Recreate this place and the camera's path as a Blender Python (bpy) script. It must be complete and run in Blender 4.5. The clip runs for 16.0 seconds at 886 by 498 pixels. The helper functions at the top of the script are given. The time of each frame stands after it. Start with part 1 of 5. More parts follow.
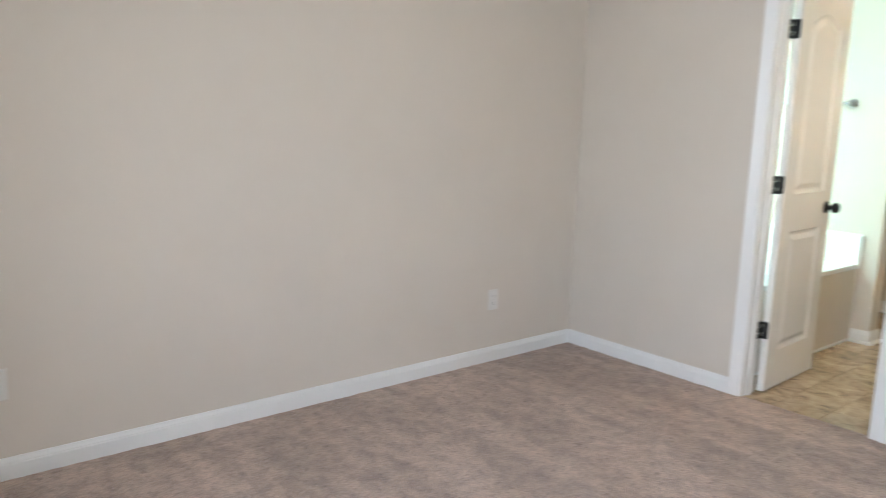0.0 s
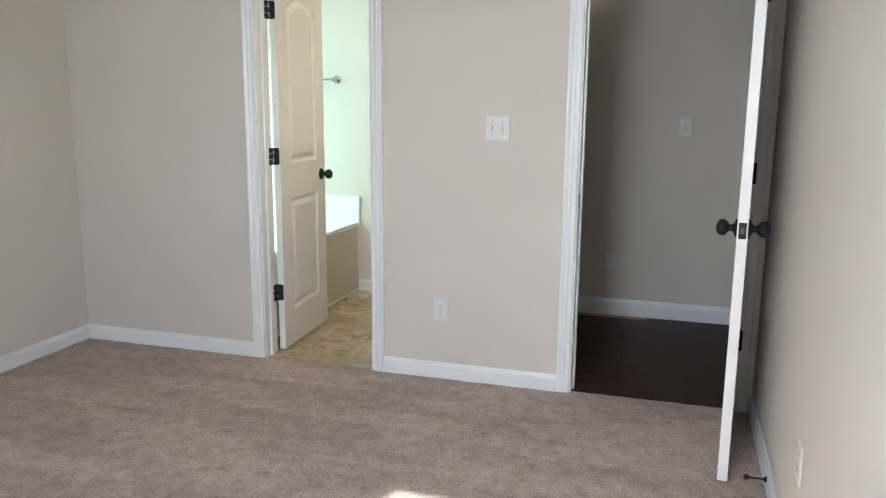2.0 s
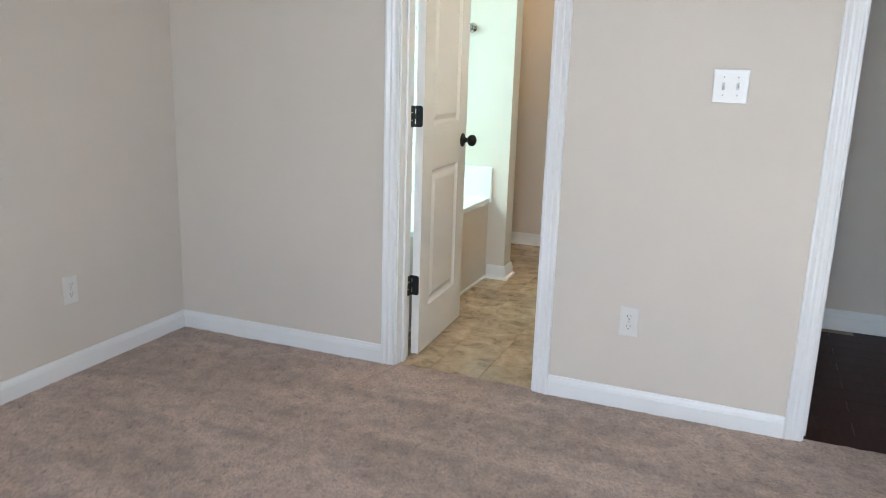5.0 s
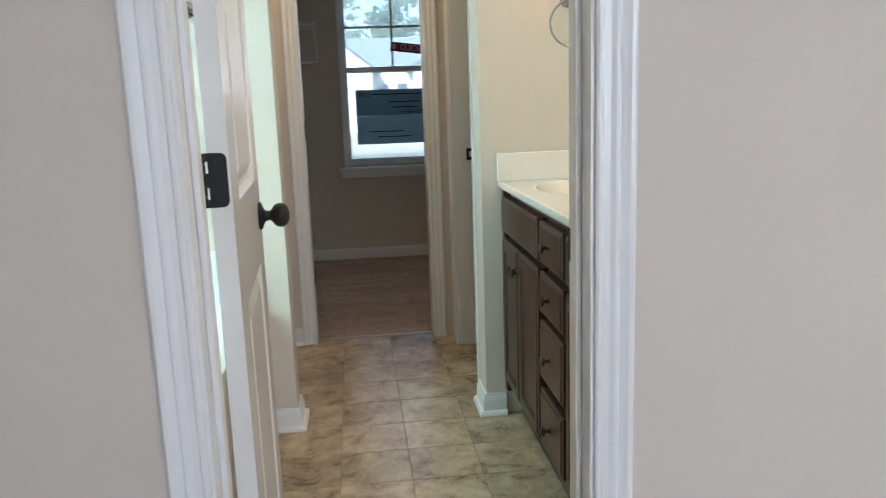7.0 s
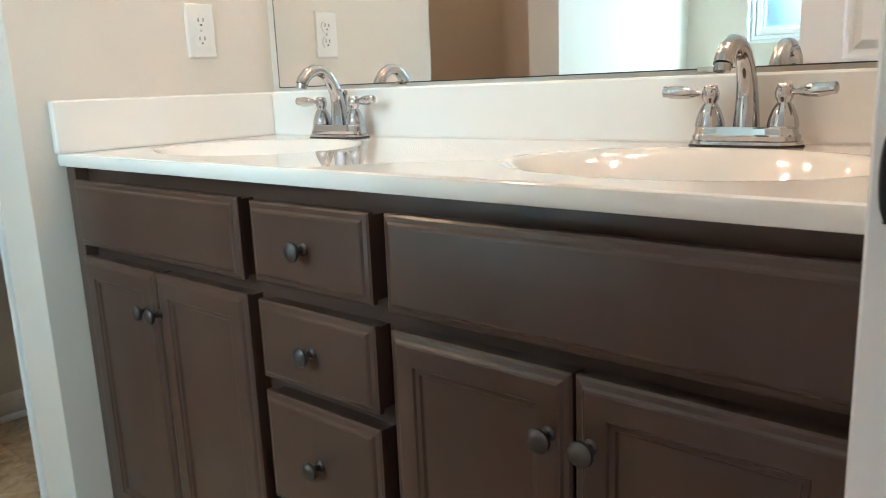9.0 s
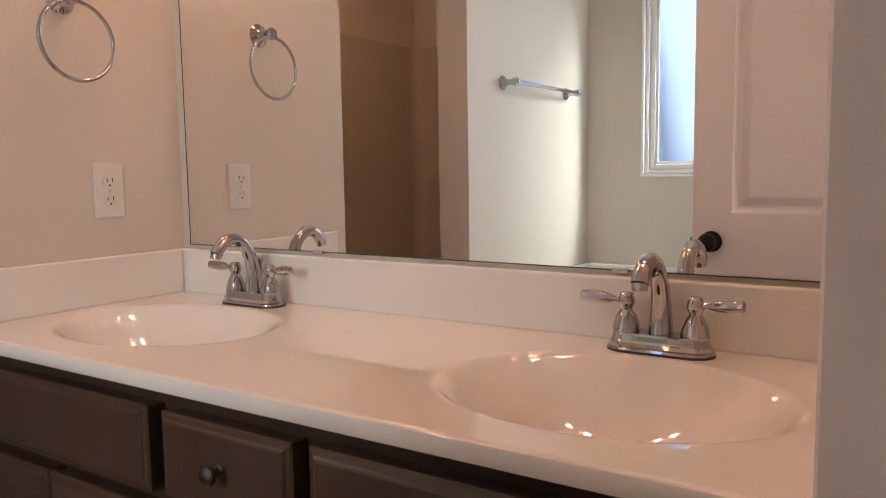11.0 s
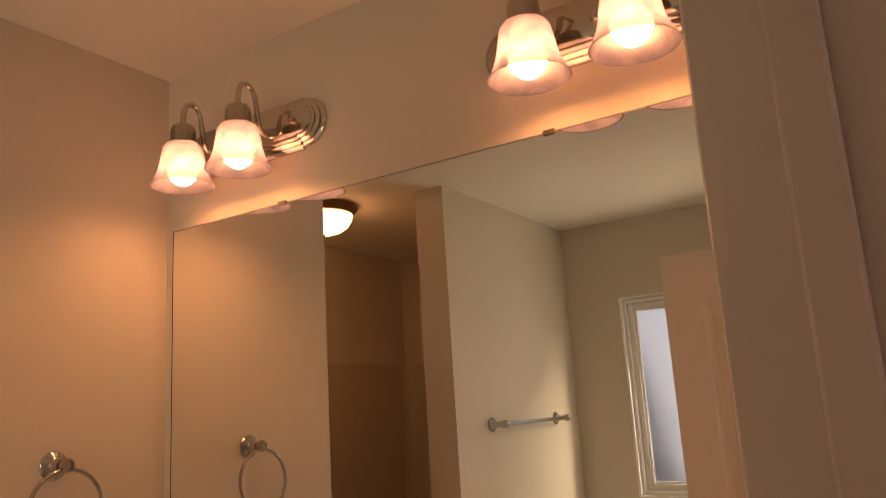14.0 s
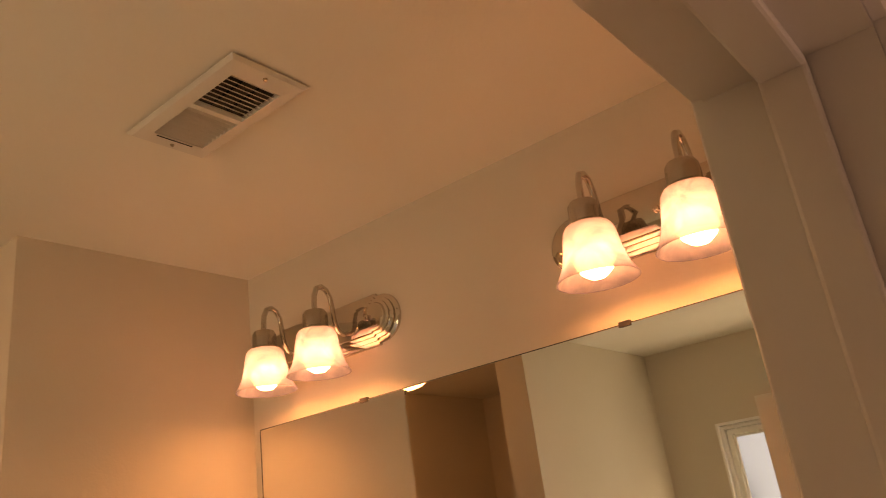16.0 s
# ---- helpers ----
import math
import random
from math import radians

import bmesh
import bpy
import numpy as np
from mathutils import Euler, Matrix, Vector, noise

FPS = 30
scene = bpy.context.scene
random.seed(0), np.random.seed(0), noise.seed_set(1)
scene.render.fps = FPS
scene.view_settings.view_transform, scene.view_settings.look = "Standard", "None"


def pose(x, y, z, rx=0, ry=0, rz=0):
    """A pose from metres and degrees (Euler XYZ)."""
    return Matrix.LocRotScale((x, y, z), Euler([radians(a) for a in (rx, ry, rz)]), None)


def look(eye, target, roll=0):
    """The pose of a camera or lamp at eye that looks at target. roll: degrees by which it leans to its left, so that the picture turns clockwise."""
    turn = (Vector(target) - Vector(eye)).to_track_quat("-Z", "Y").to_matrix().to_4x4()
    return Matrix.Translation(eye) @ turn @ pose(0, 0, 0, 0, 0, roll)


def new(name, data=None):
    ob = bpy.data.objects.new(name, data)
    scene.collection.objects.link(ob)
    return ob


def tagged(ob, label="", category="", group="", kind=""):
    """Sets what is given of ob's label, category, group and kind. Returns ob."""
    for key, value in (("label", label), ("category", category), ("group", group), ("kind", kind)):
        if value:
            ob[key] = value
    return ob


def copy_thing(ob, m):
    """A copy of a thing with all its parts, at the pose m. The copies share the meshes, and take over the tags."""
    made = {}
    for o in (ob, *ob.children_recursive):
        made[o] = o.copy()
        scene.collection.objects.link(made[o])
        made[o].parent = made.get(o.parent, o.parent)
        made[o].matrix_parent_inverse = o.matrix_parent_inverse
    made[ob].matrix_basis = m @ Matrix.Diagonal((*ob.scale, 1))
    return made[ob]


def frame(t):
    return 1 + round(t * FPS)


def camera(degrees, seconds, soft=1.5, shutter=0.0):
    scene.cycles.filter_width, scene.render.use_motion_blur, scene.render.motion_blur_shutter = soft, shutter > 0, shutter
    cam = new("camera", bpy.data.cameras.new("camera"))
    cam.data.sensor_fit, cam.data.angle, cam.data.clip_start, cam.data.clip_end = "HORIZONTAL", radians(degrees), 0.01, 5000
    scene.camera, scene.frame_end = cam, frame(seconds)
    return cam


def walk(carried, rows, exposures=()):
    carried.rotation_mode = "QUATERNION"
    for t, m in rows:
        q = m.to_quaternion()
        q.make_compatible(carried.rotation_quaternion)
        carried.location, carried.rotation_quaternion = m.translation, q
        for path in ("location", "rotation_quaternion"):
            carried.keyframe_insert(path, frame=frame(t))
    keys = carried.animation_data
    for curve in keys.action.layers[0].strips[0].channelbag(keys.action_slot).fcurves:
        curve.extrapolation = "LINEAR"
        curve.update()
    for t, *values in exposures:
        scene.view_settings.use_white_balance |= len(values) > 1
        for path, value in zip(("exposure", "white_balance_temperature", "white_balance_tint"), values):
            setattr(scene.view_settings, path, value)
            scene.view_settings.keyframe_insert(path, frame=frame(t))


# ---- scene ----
cam = camera(60.1, 16.0, soft=0.75, shutter=0.3)
PATH = [
    (0, (1.82, -3.529, 1.353), (0.312, -2.261, 1.007), 1.8),
    (0.5, (1.898, -3.486, 1.386), (0.709, -1.906, 1.089), 1.2),
    (1, (1.951, -3.45, 1.383), (1.032, -1.696, 1.1), 0.3),
    (1.5, (1.988, -3.456, 1.379), (1.279, -1.613, 1.064), -0.1),
    (2, (2.01, -3.476, 1.347), (1.444, -1.594, 0.972), 0.5),
    (2.5, (2.002, -3.497, 1.3), (1.475, -1.62, 0.853), 1.8),
    (3, (1.975, -3.533, 1.269), (1.289, -1.723, 0.767), 3.6),
    (3.2, (1.952, -3.526, 1.258), (1.133, -1.779, 0.733), 4.1),
    (5.3, (1.151, -2.637, 1.267), (0.489, -0.8, 0.835), 0.4),
    (5.5, (1.029, -2.494, 1.268), (0.459, -0.624, 0.848), 0.2),
    (6, (0.704, -2.057, 1.25), (0.385, -0.124, 0.848), -0.2),
    (6.5, (0.449, -1.605, 1.225), (0.377, 0.353, 0.819), -1.1),
    (7, (0.233, -1.147, 1.18), (0.447, 0.805, 0.798), -2.0),
    (7.5, (0.123, -0.757, 1.118), (0.646, 1.138, 0.75), -2.7),
    (8, (0.052, -0.404, 1.052), (0.946, 1.339, 0.651), -3.4),
    (8.5, (0.05, -0.144, 1.003), (1.338, 1.323, 0.57), -4.2),
    (9, (0.093, 0.03, 0.989), (1.571, 1.311, 0.569), -2.3),
    (9.2, (0.104, 0.063, 1.011), (1.627, 1.298, 0.616), -1.6),
    (11.3, (0.104, 0.075, 1.19), (1.772, 1.166, 1.03), -1.3),
    (11.5, (0.102, 0.077, 1.218), (1.772, 1.171, 1.097), -1.4),
    (12, (0.108, 0.081, 1.294), (1.778, 1.181, 1.28), -1.7),
    (12.5, (0.108, 0.075, 1.345), (1.78, 1.169, 1.444), -2.1),
    (13, (0.102, 0.057, 1.407), (1.771, 1.14, 1.609), -2.3),
    (13.5, (0.094, 0.031, 1.485), (1.757, 1.098, 1.794), -2.9),
    (14, (0.078, 0.016, 1.572), (1.733, 1.061, 1.981), -3.6),
    (14.5, (0.066, 0.01, 1.64), (1.71, 1.032, 2.143), -4.4),
    (15, (0.045, 0.001, 1.691), (1.665, 1.017, 2.278), -5.5),
    (15.5, (0.028, -0.013, 1.728), (1.609, 1.019, 2.387), -7.0),
    (16, (0.047, -0.024, 1.737), (1.542, 1.11, 2.43), -7.9),
]
EXPOSURES = [
    (0.0, 1.8, 5650, 7), (0.5, 1.64, 5700, 7), (1.5, 1.52, 5650, 6), (2.5, 1.38, 5600, 6), (3.2, 1.16, 5600, 6), (5.5, 1.7, 5450, 7), (7.0, 1.4, 5450, 9), (8.0, 1.55, 5400, 13), (8.6, 1.66, 5350, 17), (9.2, 1.7, 5300, 18),
    (11.3, 0.45, 7050, 54), (12.5, 0.14, 8000, 66), (13.5, -0.3, 10200, 62), (14.5, -0.42, 14300, 58), (16.0, -0.2, 17000, 56),
]
walk(cam, [(t, look(*r)) for t, *r in PATH], EXPOSURES)

# ---- light ----
world = bpy.data.worlds.new("sky")
scene.world = world
world.use_nodes = True
wn = world.node_tree.nodes
sky = wn.new("ShaderNodeTexSky")
sky.sky_type = 'NISHITA'
sky.sun_disc = False
SUN_ELEV = 34.3
sky.sun_elevation = radians(SUN_ELEV)
sky.sun_rotation = radians(200)
world.node_tree.links.new(sky.outputs[0], wn["Background"].inputs[0])
wn["Background"].inputs[1].default_value = 0.11

sun = new("sun", bpy.data.lights.new("sun", 'SUN'))
sun.data.energy, sun.data.angle, sun.data.color = 4.4, radians(0.5), (1.0, 0.95, 0.86)
sun_to = Vector((0.343, 0.94, -math.tan(radians(SUN_ELEV))))
sun.matrix_world = look((0, 0, 30), Vector((0, 0, 30)) + sun_to)


def window_lamp(name, eye, target, w, h, watts, colour):
    lamp = new(name, bpy.data.lights.new(name, 'AREA'))
    lamp.data.shape, lamp.data.size, lamp.data.size_y = 'RECTANGLE', w, h
    lamp.data.energy, lamp.data.color = watts, colour
    lamp.matrix_world = look(eye, target)
    return lamp


window_lamp("bedroom_window_light", (0.47, -3.9, 1.42), (0.47, 0, 1.0), 0.72, 1.26, 1.1, (0.93, 0.96, 1.0))
window_lamp("bedroom_window_light_2", (1.30, -3.9, 1.42), (2.60, 0, 1.0), 0.72, 1.26, 13.0, (0.93, 0.96, 1.0))
window_lamp("bath_window_light", (-1.285, 0.85, 1.582), (0, 1.30, 1.2), 0.88, 0.92, 12.0, (0.75, 1.0, 0.84))
# added lamp for the sunlight the frosted pane spreads towards the tub's end wall
glow = window_lamp("bath_sun_lamp", (-1.58, 0.12, 2.12), (-1.22, 1.00, 1.50), 0.40, 0.6, 5.0, (0.74, 1.0, 0.80))
glow.data.spread = radians(60)
window_lamp("closet_window_light", (0.55, 4.72, 1.42), (0.55, 2, 1.0), 0.68, 1.28, 0.62, (1.0, 0.84, 0.74))

# ---- materials ----


def shader(name, colour, rough=0.5, metal=0.0, tone=0.06, scale=6.0, grain=0.0, grain_scale=200.0, coat=0.0, spec=0.5):
    """A plain surface with mottling at two scales and a fine bump."""
    mat = bpy.data.materials.new(name)
    mat.use_nodes = True
    n, l = mat.node_tree.nodes, mat.node_tree.links
    b = n["Principled BSDF"]
    b.inputs["Roughness"].default_value = rough
    b.inputs["Metallic"].default_value = metal
    b.inputs["Coat Weight"].default_value = coat
    b.inputs["Specular IOR Level"].default_value = spec
    co = n.new("ShaderNodeTexCoord")
    big = n.new("ShaderNodeTexNoise")
    big.inputs["Scale"].default_value = scale
    big.inputs["Detail"].default_value = 6
    l.new(co.outputs["Object"], big.inputs["Vector"])
    ramp = n.new("ShaderNodeValToRGB")
    c = Vector(colour)
    ramp.color_ramp.elements[0].position, ramp.color_ramp.elements[1].position = 0.3, 0.7
    ramp.color_ramp.elements[0].color = (*(c * (1 - tone)), 1)
    ramp.color_ramp.elements[1].color = (*(c * (1 + tone)), 1)
    l.new(big.outputs["Fac"], ramp.inputs["Fac"])
    l.new(ramp.outputs["Color"], b.inputs["Base Color"])
    if grain:
        fine = n.new("ShaderNodeTexNoise")
        fine.inputs["Scale"].default_value = grain_scale
        fine.inputs["Detail"].default_value = 3
        l.new(co.outputs["Object"], fine.inputs["Vector"])
        bump = n.new("ShaderNodeBump")
        bump.inputs["Strength"].default_value = grain
        bump.inputs["Distance"].default_value = 0.002
        l.new(fine.outputs["Fac"], bump.inputs["Height"])
        l.new(bump.outputs["Normal"], b.inputs["Normal"])
    return mat


def carpet_material():
    mat = shader("carpet", (0.475, 0.355, 0.285), 0.95, tone=0.07, scale=2.6, spec=0.1)
    n, l = mat.node_tree.nodes, mat.node_tree.links
    b = n["Principled BSDF"]
    b.inputs["Sheen Weight"].default_value = 0.25
    b.inputs["Sheen Roughness"].default_value = 0.6
    co = n["Texture Coordinate"]
    base = [x for x in n if x.type == 'VALTORGB'][0].outputs["Color"]
    # vacuum tracks: long soft streaks
    mapping = n.new("ShaderNodeMapping")
    mapping.inputs["Rotation"].default_value = (0, 0, radians(9))
    mapping.inputs["Scale"].default_value = (0.7, 3.0, 1)
    l.new(co.outputs["Object"], mapping.inputs["Vector"])
    wave = n.new("ShaderNodeTexNoise")
    wave.inputs["Scale"].default_value = 1.5
    wave.inputs["Detail"].default_value = 5.0
    wave.inputs["Roughness"].default_value = 0.55
    wave.inputs["Distortion"].default_value = 0.5
    l.new(mapping.outputs["Vector"], wave.inputs["Vector"])
    tufts = n.new("ShaderNodeTexNoise")
    tufts.inputs["Scale"].default_value = 90
    tufts.inputs["Detail"].default_value = 5
    tufts.inputs["Roughness"].default_value = 0.7
    l.new(co.outputs["Object"], tufts.inputs["Vector"])
    clumps = n.new("ShaderNodeTexNoise")
    clumps.inputs["Scale"].default_value = 14
    clumps.inputs["Detail"].default_value = 5
    l.new(co.outputs["Object"], clumps.inputs["Vector"])

    def layer(src, fac_from, lo, hi, pos):
        r = n.new("ShaderNodeValToRGB")
        r.color_ramp.elements[0].position, r.color_ramp.elements[1].position = pos
        r.color_ramp.elements[0].color = (lo, lo, lo, 1)
        r.color_ramp.elements[1].color = (hi, hi, hi, 1)
        l.new(fac_from, r.inputs["Fac"])
        m = n.new("ShaderNodeMix")
        m.data_type, m.blend_type = 'RGBA', 'MULTIPLY'
        m.inputs["Factor"].default_value = 1.0
        l.new(src, m.inputs["A"])
        l.new(r.outputs["Color"], m.inputs["B"])
        return m.outputs["Result"]
    # dark specks put the shade of gaps between tufts into the colour
    pit_shade = n.new("ShaderNodeTexNoise")
    pit_shade.inputs["Scale"].default_value = 48
    pit_shade.inputs["Detail"].default_value = 2
    pit_shade.inputs["Distortion"].default_value = 0.6
    l.new(co.outputs["Object"], pit_shade.inputs["Vector"])
    c = layer(base, wave.outputs["Fac"], 0.88, 1.10, (0.44, 0.56))
    c = layer(c, clumps.outputs["Fac"], 0.82, 1.10, (0.36, 0.62))
    c = layer(c, pit_shade.outputs["Fac"], 0.68, 1.03, (0.30, 0.42))
    c = layer(c, tufts.outputs["Fac"], 0.72, 1.22, (0.36, 0.66))
    l.new(c, b.inputs["Base Color"])
    bump = n.new("ShaderNodeBump")
    bump.inputs["Strength"].default_value = 0.9
    bump.inputs["Distance"].default_value = 0.010
    l.new(tufts.outputs["Fac"], bump.inputs["Height"])
    l.new(bump.outputs["Normal"], b.inputs["Normal"])
    return mat


def tile_material():
    mat = shader("vinyl_tile", (0.36, 0.275, 0.17), 0.24, tone=0.2, scale=5, spec=0.5)
    n, l = mat.node_tree.nodes, mat.node_tree.links
    b = n["Principled BSDF"]
    geo = n.new("ShaderNodeNewGeometry")
    info = n.new("ShaderNodeObjectInfo")
    shift = n.new("ShaderNodeVectorMath")
    shift.operation = 'ADD'
    l.new(geo.outputs["Position"], shift.inputs[0])
    spread = n.new("ShaderNodeVectorMath")
    spread.operation = 'SCALE'
    spread.inputs["Scale"].default_value = 9.0
    comb = n.new("ShaderNodeCombineXYZ")
    for i in range(3):
        l.new(info.outputs["Random"], comb.inputs[i])
    l.new(comb.outputs[0], spread.inputs[0])
    l.new(spread.outputs[0], shift.inputs[1])
    cloud = n.new("ShaderNodeTexNoise")
    cloud.inputs["Scale"].default_value = 11
    cloud.inputs["Detail"].default_value = 6
    cloud.inputs["Roughness"].default_value = 0.66
    cloud.inputs["Distortion"].default_value = 0.5
    l.new(shift.outputs[0], cloud.inputs["Vector"])
    ramp = n.new("ShaderNodeValToRGB")
    e = ramp.color_ramp.elements
    e[0].position, e[0].color = 0.28, (0.14, 0.102, 0.065, 1)
    e[1].position, e[1].color = 0.68, (0.60, 0.49, 0.33, 1)
    mid = ramp.color_ramp.elements.new(0.47)
    mid.color = (0.42, 0.33, 0.215, 1)
    l.new(cloud.outputs["Fac"], ramp.inputs["Fac"])
    vary = n.new("ShaderNodeHueSaturation")
    rng = n.new("ShaderNodeMapRange")
    rng.inputs["To Min"].default_value, rng.inputs["To Max"].default_value = 0.86, 1.12
    l.new(info.outputs["Random"], rng.inputs["Value"])
    l.new(rng.outputs[0], vary.inputs["Value"])
    l.new(ramp.outputs["Color"], vary.inputs["Color"])
    l.new(vary.outputs["Color"], b.inputs["Base Color"])
    bump = n.new("ShaderNodeBump")
    bump.inputs["Strength"].default_value = 0.30
    bump.inputs["Distance"].default_value = 0.004
    l.new(cloud.outputs["Fac"], bump.inputs["Height"])
    l.new(bump.outputs["Normal"], b.inputs["Normal"])
    return mat


def wood_material(name, dark, light, rough, coat=0.0):
    mat = shader(name, dark, rough, tone=0.1, scale=3, coat=coat)
    n, l = mat.node_tree.nodes, mat.node_tree.links
    b = n["Principled BSDF"]
    co = n["Texture Coordinate"]
    stretch = n.new("ShaderNodeMapping")
    stretch.inputs["Scale"].default_value = (13, 11, 5) if name != "dark_floor_wood" else (40, 2.5, 40)
    l.new(co.outputs["Object"], stretch.inputs["Vector"])
    g = n.new("ShaderNodeTexNoise")
    g.inputs["Scale"].default_value = 1.0
    g.inputs["Detail"].default_value = 6
    l.new(stretch.outputs["Vector"], g.inputs["Vector"])
    ramp = n.new("ShaderNodeValToRGB")
    ramp.color_ramp.elements[0].position, ramp.color_ramp.elements[1].position = 0.35, 0.7
    ramp.color_ramp.elements[0].color = (*dark, 1)
    ramp.color_ramp.elements[1].color = (*light, 1)
    l.new(g.outputs["Fac"], ramp.inputs["Fac"])
    l.new(ramp.outputs["Color"], b.inputs["Base Color"])
    bump = n.new("ShaderNodeBump")
    bump.inputs["Strength"].default_value = 0.008
    bump.inputs["Distance"].default_value = 0.002
    l.new(g.outputs["Fac"], bump.inputs["Height"])
    l.new(bump.outputs["Normal"], b.inputs["Normal"])
    return mat


def glowing(name, colour, strength, base=(0.8, 0.8, 0.8)):
    mat = shader(name, base, 0.4)
    b = mat.node_tree.nodes["Principled BSDF"]
    b.inputs["Emission Color"].default_value = (*colour, 1)
    b.inputs["Emission Strength"].default_value = strength
    return mat


def glass_material(name, rough, tint=(1, 1, 1)):
    mat = bpy.data.materials.new(name)
    mat.use_nodes = True
    b = mat.node_tree.nodes["Principled BSDF"]
    b.inputs["Base Color"].default_value = (*tint, 1)
    b.inputs["Roughness"].default_value = rough
    b.inputs["Transmission Weight"].default_value = 1.0
    b.inputs["IOR"].default_value = 1.45 if rough else 1.02
    return mat


M_WALL = shader("beige_wall_paint", (0.65, 0.592, 0.52), 0.75, tone=0.018, scale=2.2, grain=0.18, grain_scale=160, spec=0.25)
M_CEIL = shader("ceiling_paint", (0.84, 0.81, 0.75), 0.85, tone=0.015, scale=3, grain=0.25, grain_scale=120, spec=0.2)
M_TRIM = shader("white_trim_paint", (0.80, 0.80, 0.79), 0.32, tone=0.012, scale=5, grain=0.015, grain_scale=60)
M_DOOR = shader("white_door_paint", (0.80, 0.785, 0.755), 0.26, tone=0.012, scale=4, grain=0.03, grain_scale=90)
M_CARPET = carpet_material()
M_TILE = tile_material()
M_GROUT = shader("tile_joint", (0.33, 0.265, 0.18), 0.55, tone=0.1)
M_FLOORWOOD = wood_material("dark_floor_wood", (0.026, 0.010, 0.007), (0.048, 0.019, 0.013), 0.4)
M_CABINET = wood_material("espresso_cabinet_wood", (0.060, 0.033, 0.0235), (0.073, 0.0415, 0.030), 0.30, 0.1)
M_FLOORWOOD.node_tree.nodes["Principled BSDF"].inputs["Specular IOR Level"].default_value = 0.12
M_CABINET.node_tree.nodes["Principled BSDF"].inputs["Specular IOR Level"].default_value = 0.38
M_BLACK = shader("oil_rubbed_bronze", (0.010, 0.009, 0.0085), 0.48, metal=0.0, spec=0.35, tone=0.2, scale=30)
M_PEWTER = shader("dark_pewter", (0.10, 0.09, 0.085), 0.32, metal=0.85, tone=0.12, scale=40)
M_CHROME = shader("chrome", (0.50, 0.50, 0.51), 0.03, metal=1.0, tone=0.01)
M_NICKEL = shader("polished_nickel", (0.60, 0.56, 0.51), 0.06, metal=1.0, tone=0.02)
M_SATIN = shader("satin_nickel", (0.50, 0.46, 0.41), 0.27, metal=1.0, tone=0.03)
M_MARBLE = shader("cultured_marble", (0.80, 0.775, 0.73), 0.035, tone=0.012, scale=3, coat=0.45)
M_MARBLE.node_tree.nodes["Principled BSDF"].inputs["Coat Roughness"].default_value = 0.015
M_TUB = shader("white_acrylic", (0.82, 0.84, 0.83), 0.16, tone=0.01)
M_MIRROR = shader("mirror_silver", (0.90, 0.92, 0.91), 0.0, metal=1.0, tone=0.0)
# grey of the plate screws, also painting the shade round the toggles
M_GAP = shader("gap_shade_screw_grey", (0.48, 0.47, 0.44), 0.6)
M_PLATE = shader("white_plastic", (0.70, 0.68, 0.64), 0.3, tone=0.01)
# dark brown standing in for shade inside the vent and under its edge
M_VENT_SHADE = shader("vent_shade", (0.14, 0.115, 0.09), 0.7)
M_SLOT = shader("dark_slot", (0.03, 0.028, 0.025), 0.6)
M_GLASS = glass_material("window_glass", 0.0)
M_VEILED = glass_material("veiled_window_glass", 0.0)
# white veil in the glass paints the haze that washes out the view
dn, dl = M_VEILED.node_tree.nodes, M_VEILED.node_tree.links
film, veil = dn.new("ShaderNodeBsdfTranslucent"), dn.new("ShaderNodeMixShader")
film.inputs["Color"].default_value = (0.9, 0.92, 0.95, 1)
veil.inputs[0].default_value = 0.30
dl.new(dn["Principled BSDF"].outputs[0], veil.inputs[1])
dl.new(film.outputs[0], veil.inputs[2])
dl.new(veil.outputs[0], dn["Material Output"].inputs[0])
M_FROST = glass_material("frosted_glass", 0.6, (0.13, 0.18, 0.28))
M_VINYL = shader("white_vinyl", (0.82, 0.83, 0.83), 0.38, tone=0.01)
M_BULB = glowing("lit_bulb", (1.0, 0.60, 0.29), 61.0)
M_DOME = glowing("lit_dome_glass", (1.0, 0.64, 0.30), 12.0)
M_BRONZE = shader("brushed_bronze", (0.20, 0.11, 0.06), 0.35, metal=0.9, tone=0.1, scale=20)
M_METALSTRIP = shader("threshold_metal", (0.62, 0.58, 0.5), 0.28, metal=1.0)

# ---- building helpers ----


def part(name, bm, material, parent=None, label="", smooth=False):
    bmesh.ops.recalc_face_normals(bm, faces=bm.faces[:])
    me = bpy.data.meshes.new(name)
    if smooth:
        for f in bm.faces:
            f.smooth = True
        for e in bm.edges:
            if len(e.link_faces) == 2 and e.calc_face_angle(0) > radians(38):
                e.smooth = False
    bm.to_mesh(me)
    bm.free()
    me.materials.append(material)
    ob = new(name, me)
    if parent:
        ob.parent = parent
    if label:
        tagged(ob, label)
    return ob


def thing(name, m, label, category, group="", kind=""):
    ob = new(name)
    ob.empty_display_size = 0.1
    ob.matrix_world = m
    return tagged(ob, label, category, group, kind)


def box(bm, x0, y0, z0, x1, y1, z1, bevel=0.0, seg=2):
    r = bmesh.ops.create_cube(bm, size=1.0)
    vs = r["verts"]
    for v in vs:
        v.co = Vector((x0 + (v.co.x + 0.5) * (x1 - x0), y0 + (v.co.y + 0.5) * (y1 - y0), z0 + (v.co.z + 0.5) * (z1 - z0)))
    if bevel:
        es = list({e for v in vs for e in v.link_edges})
        bmesh.ops.bevel(bm, geom=es, offset=bevel, segments=seg, profile=0.5, affect='EDGES')
    return bm


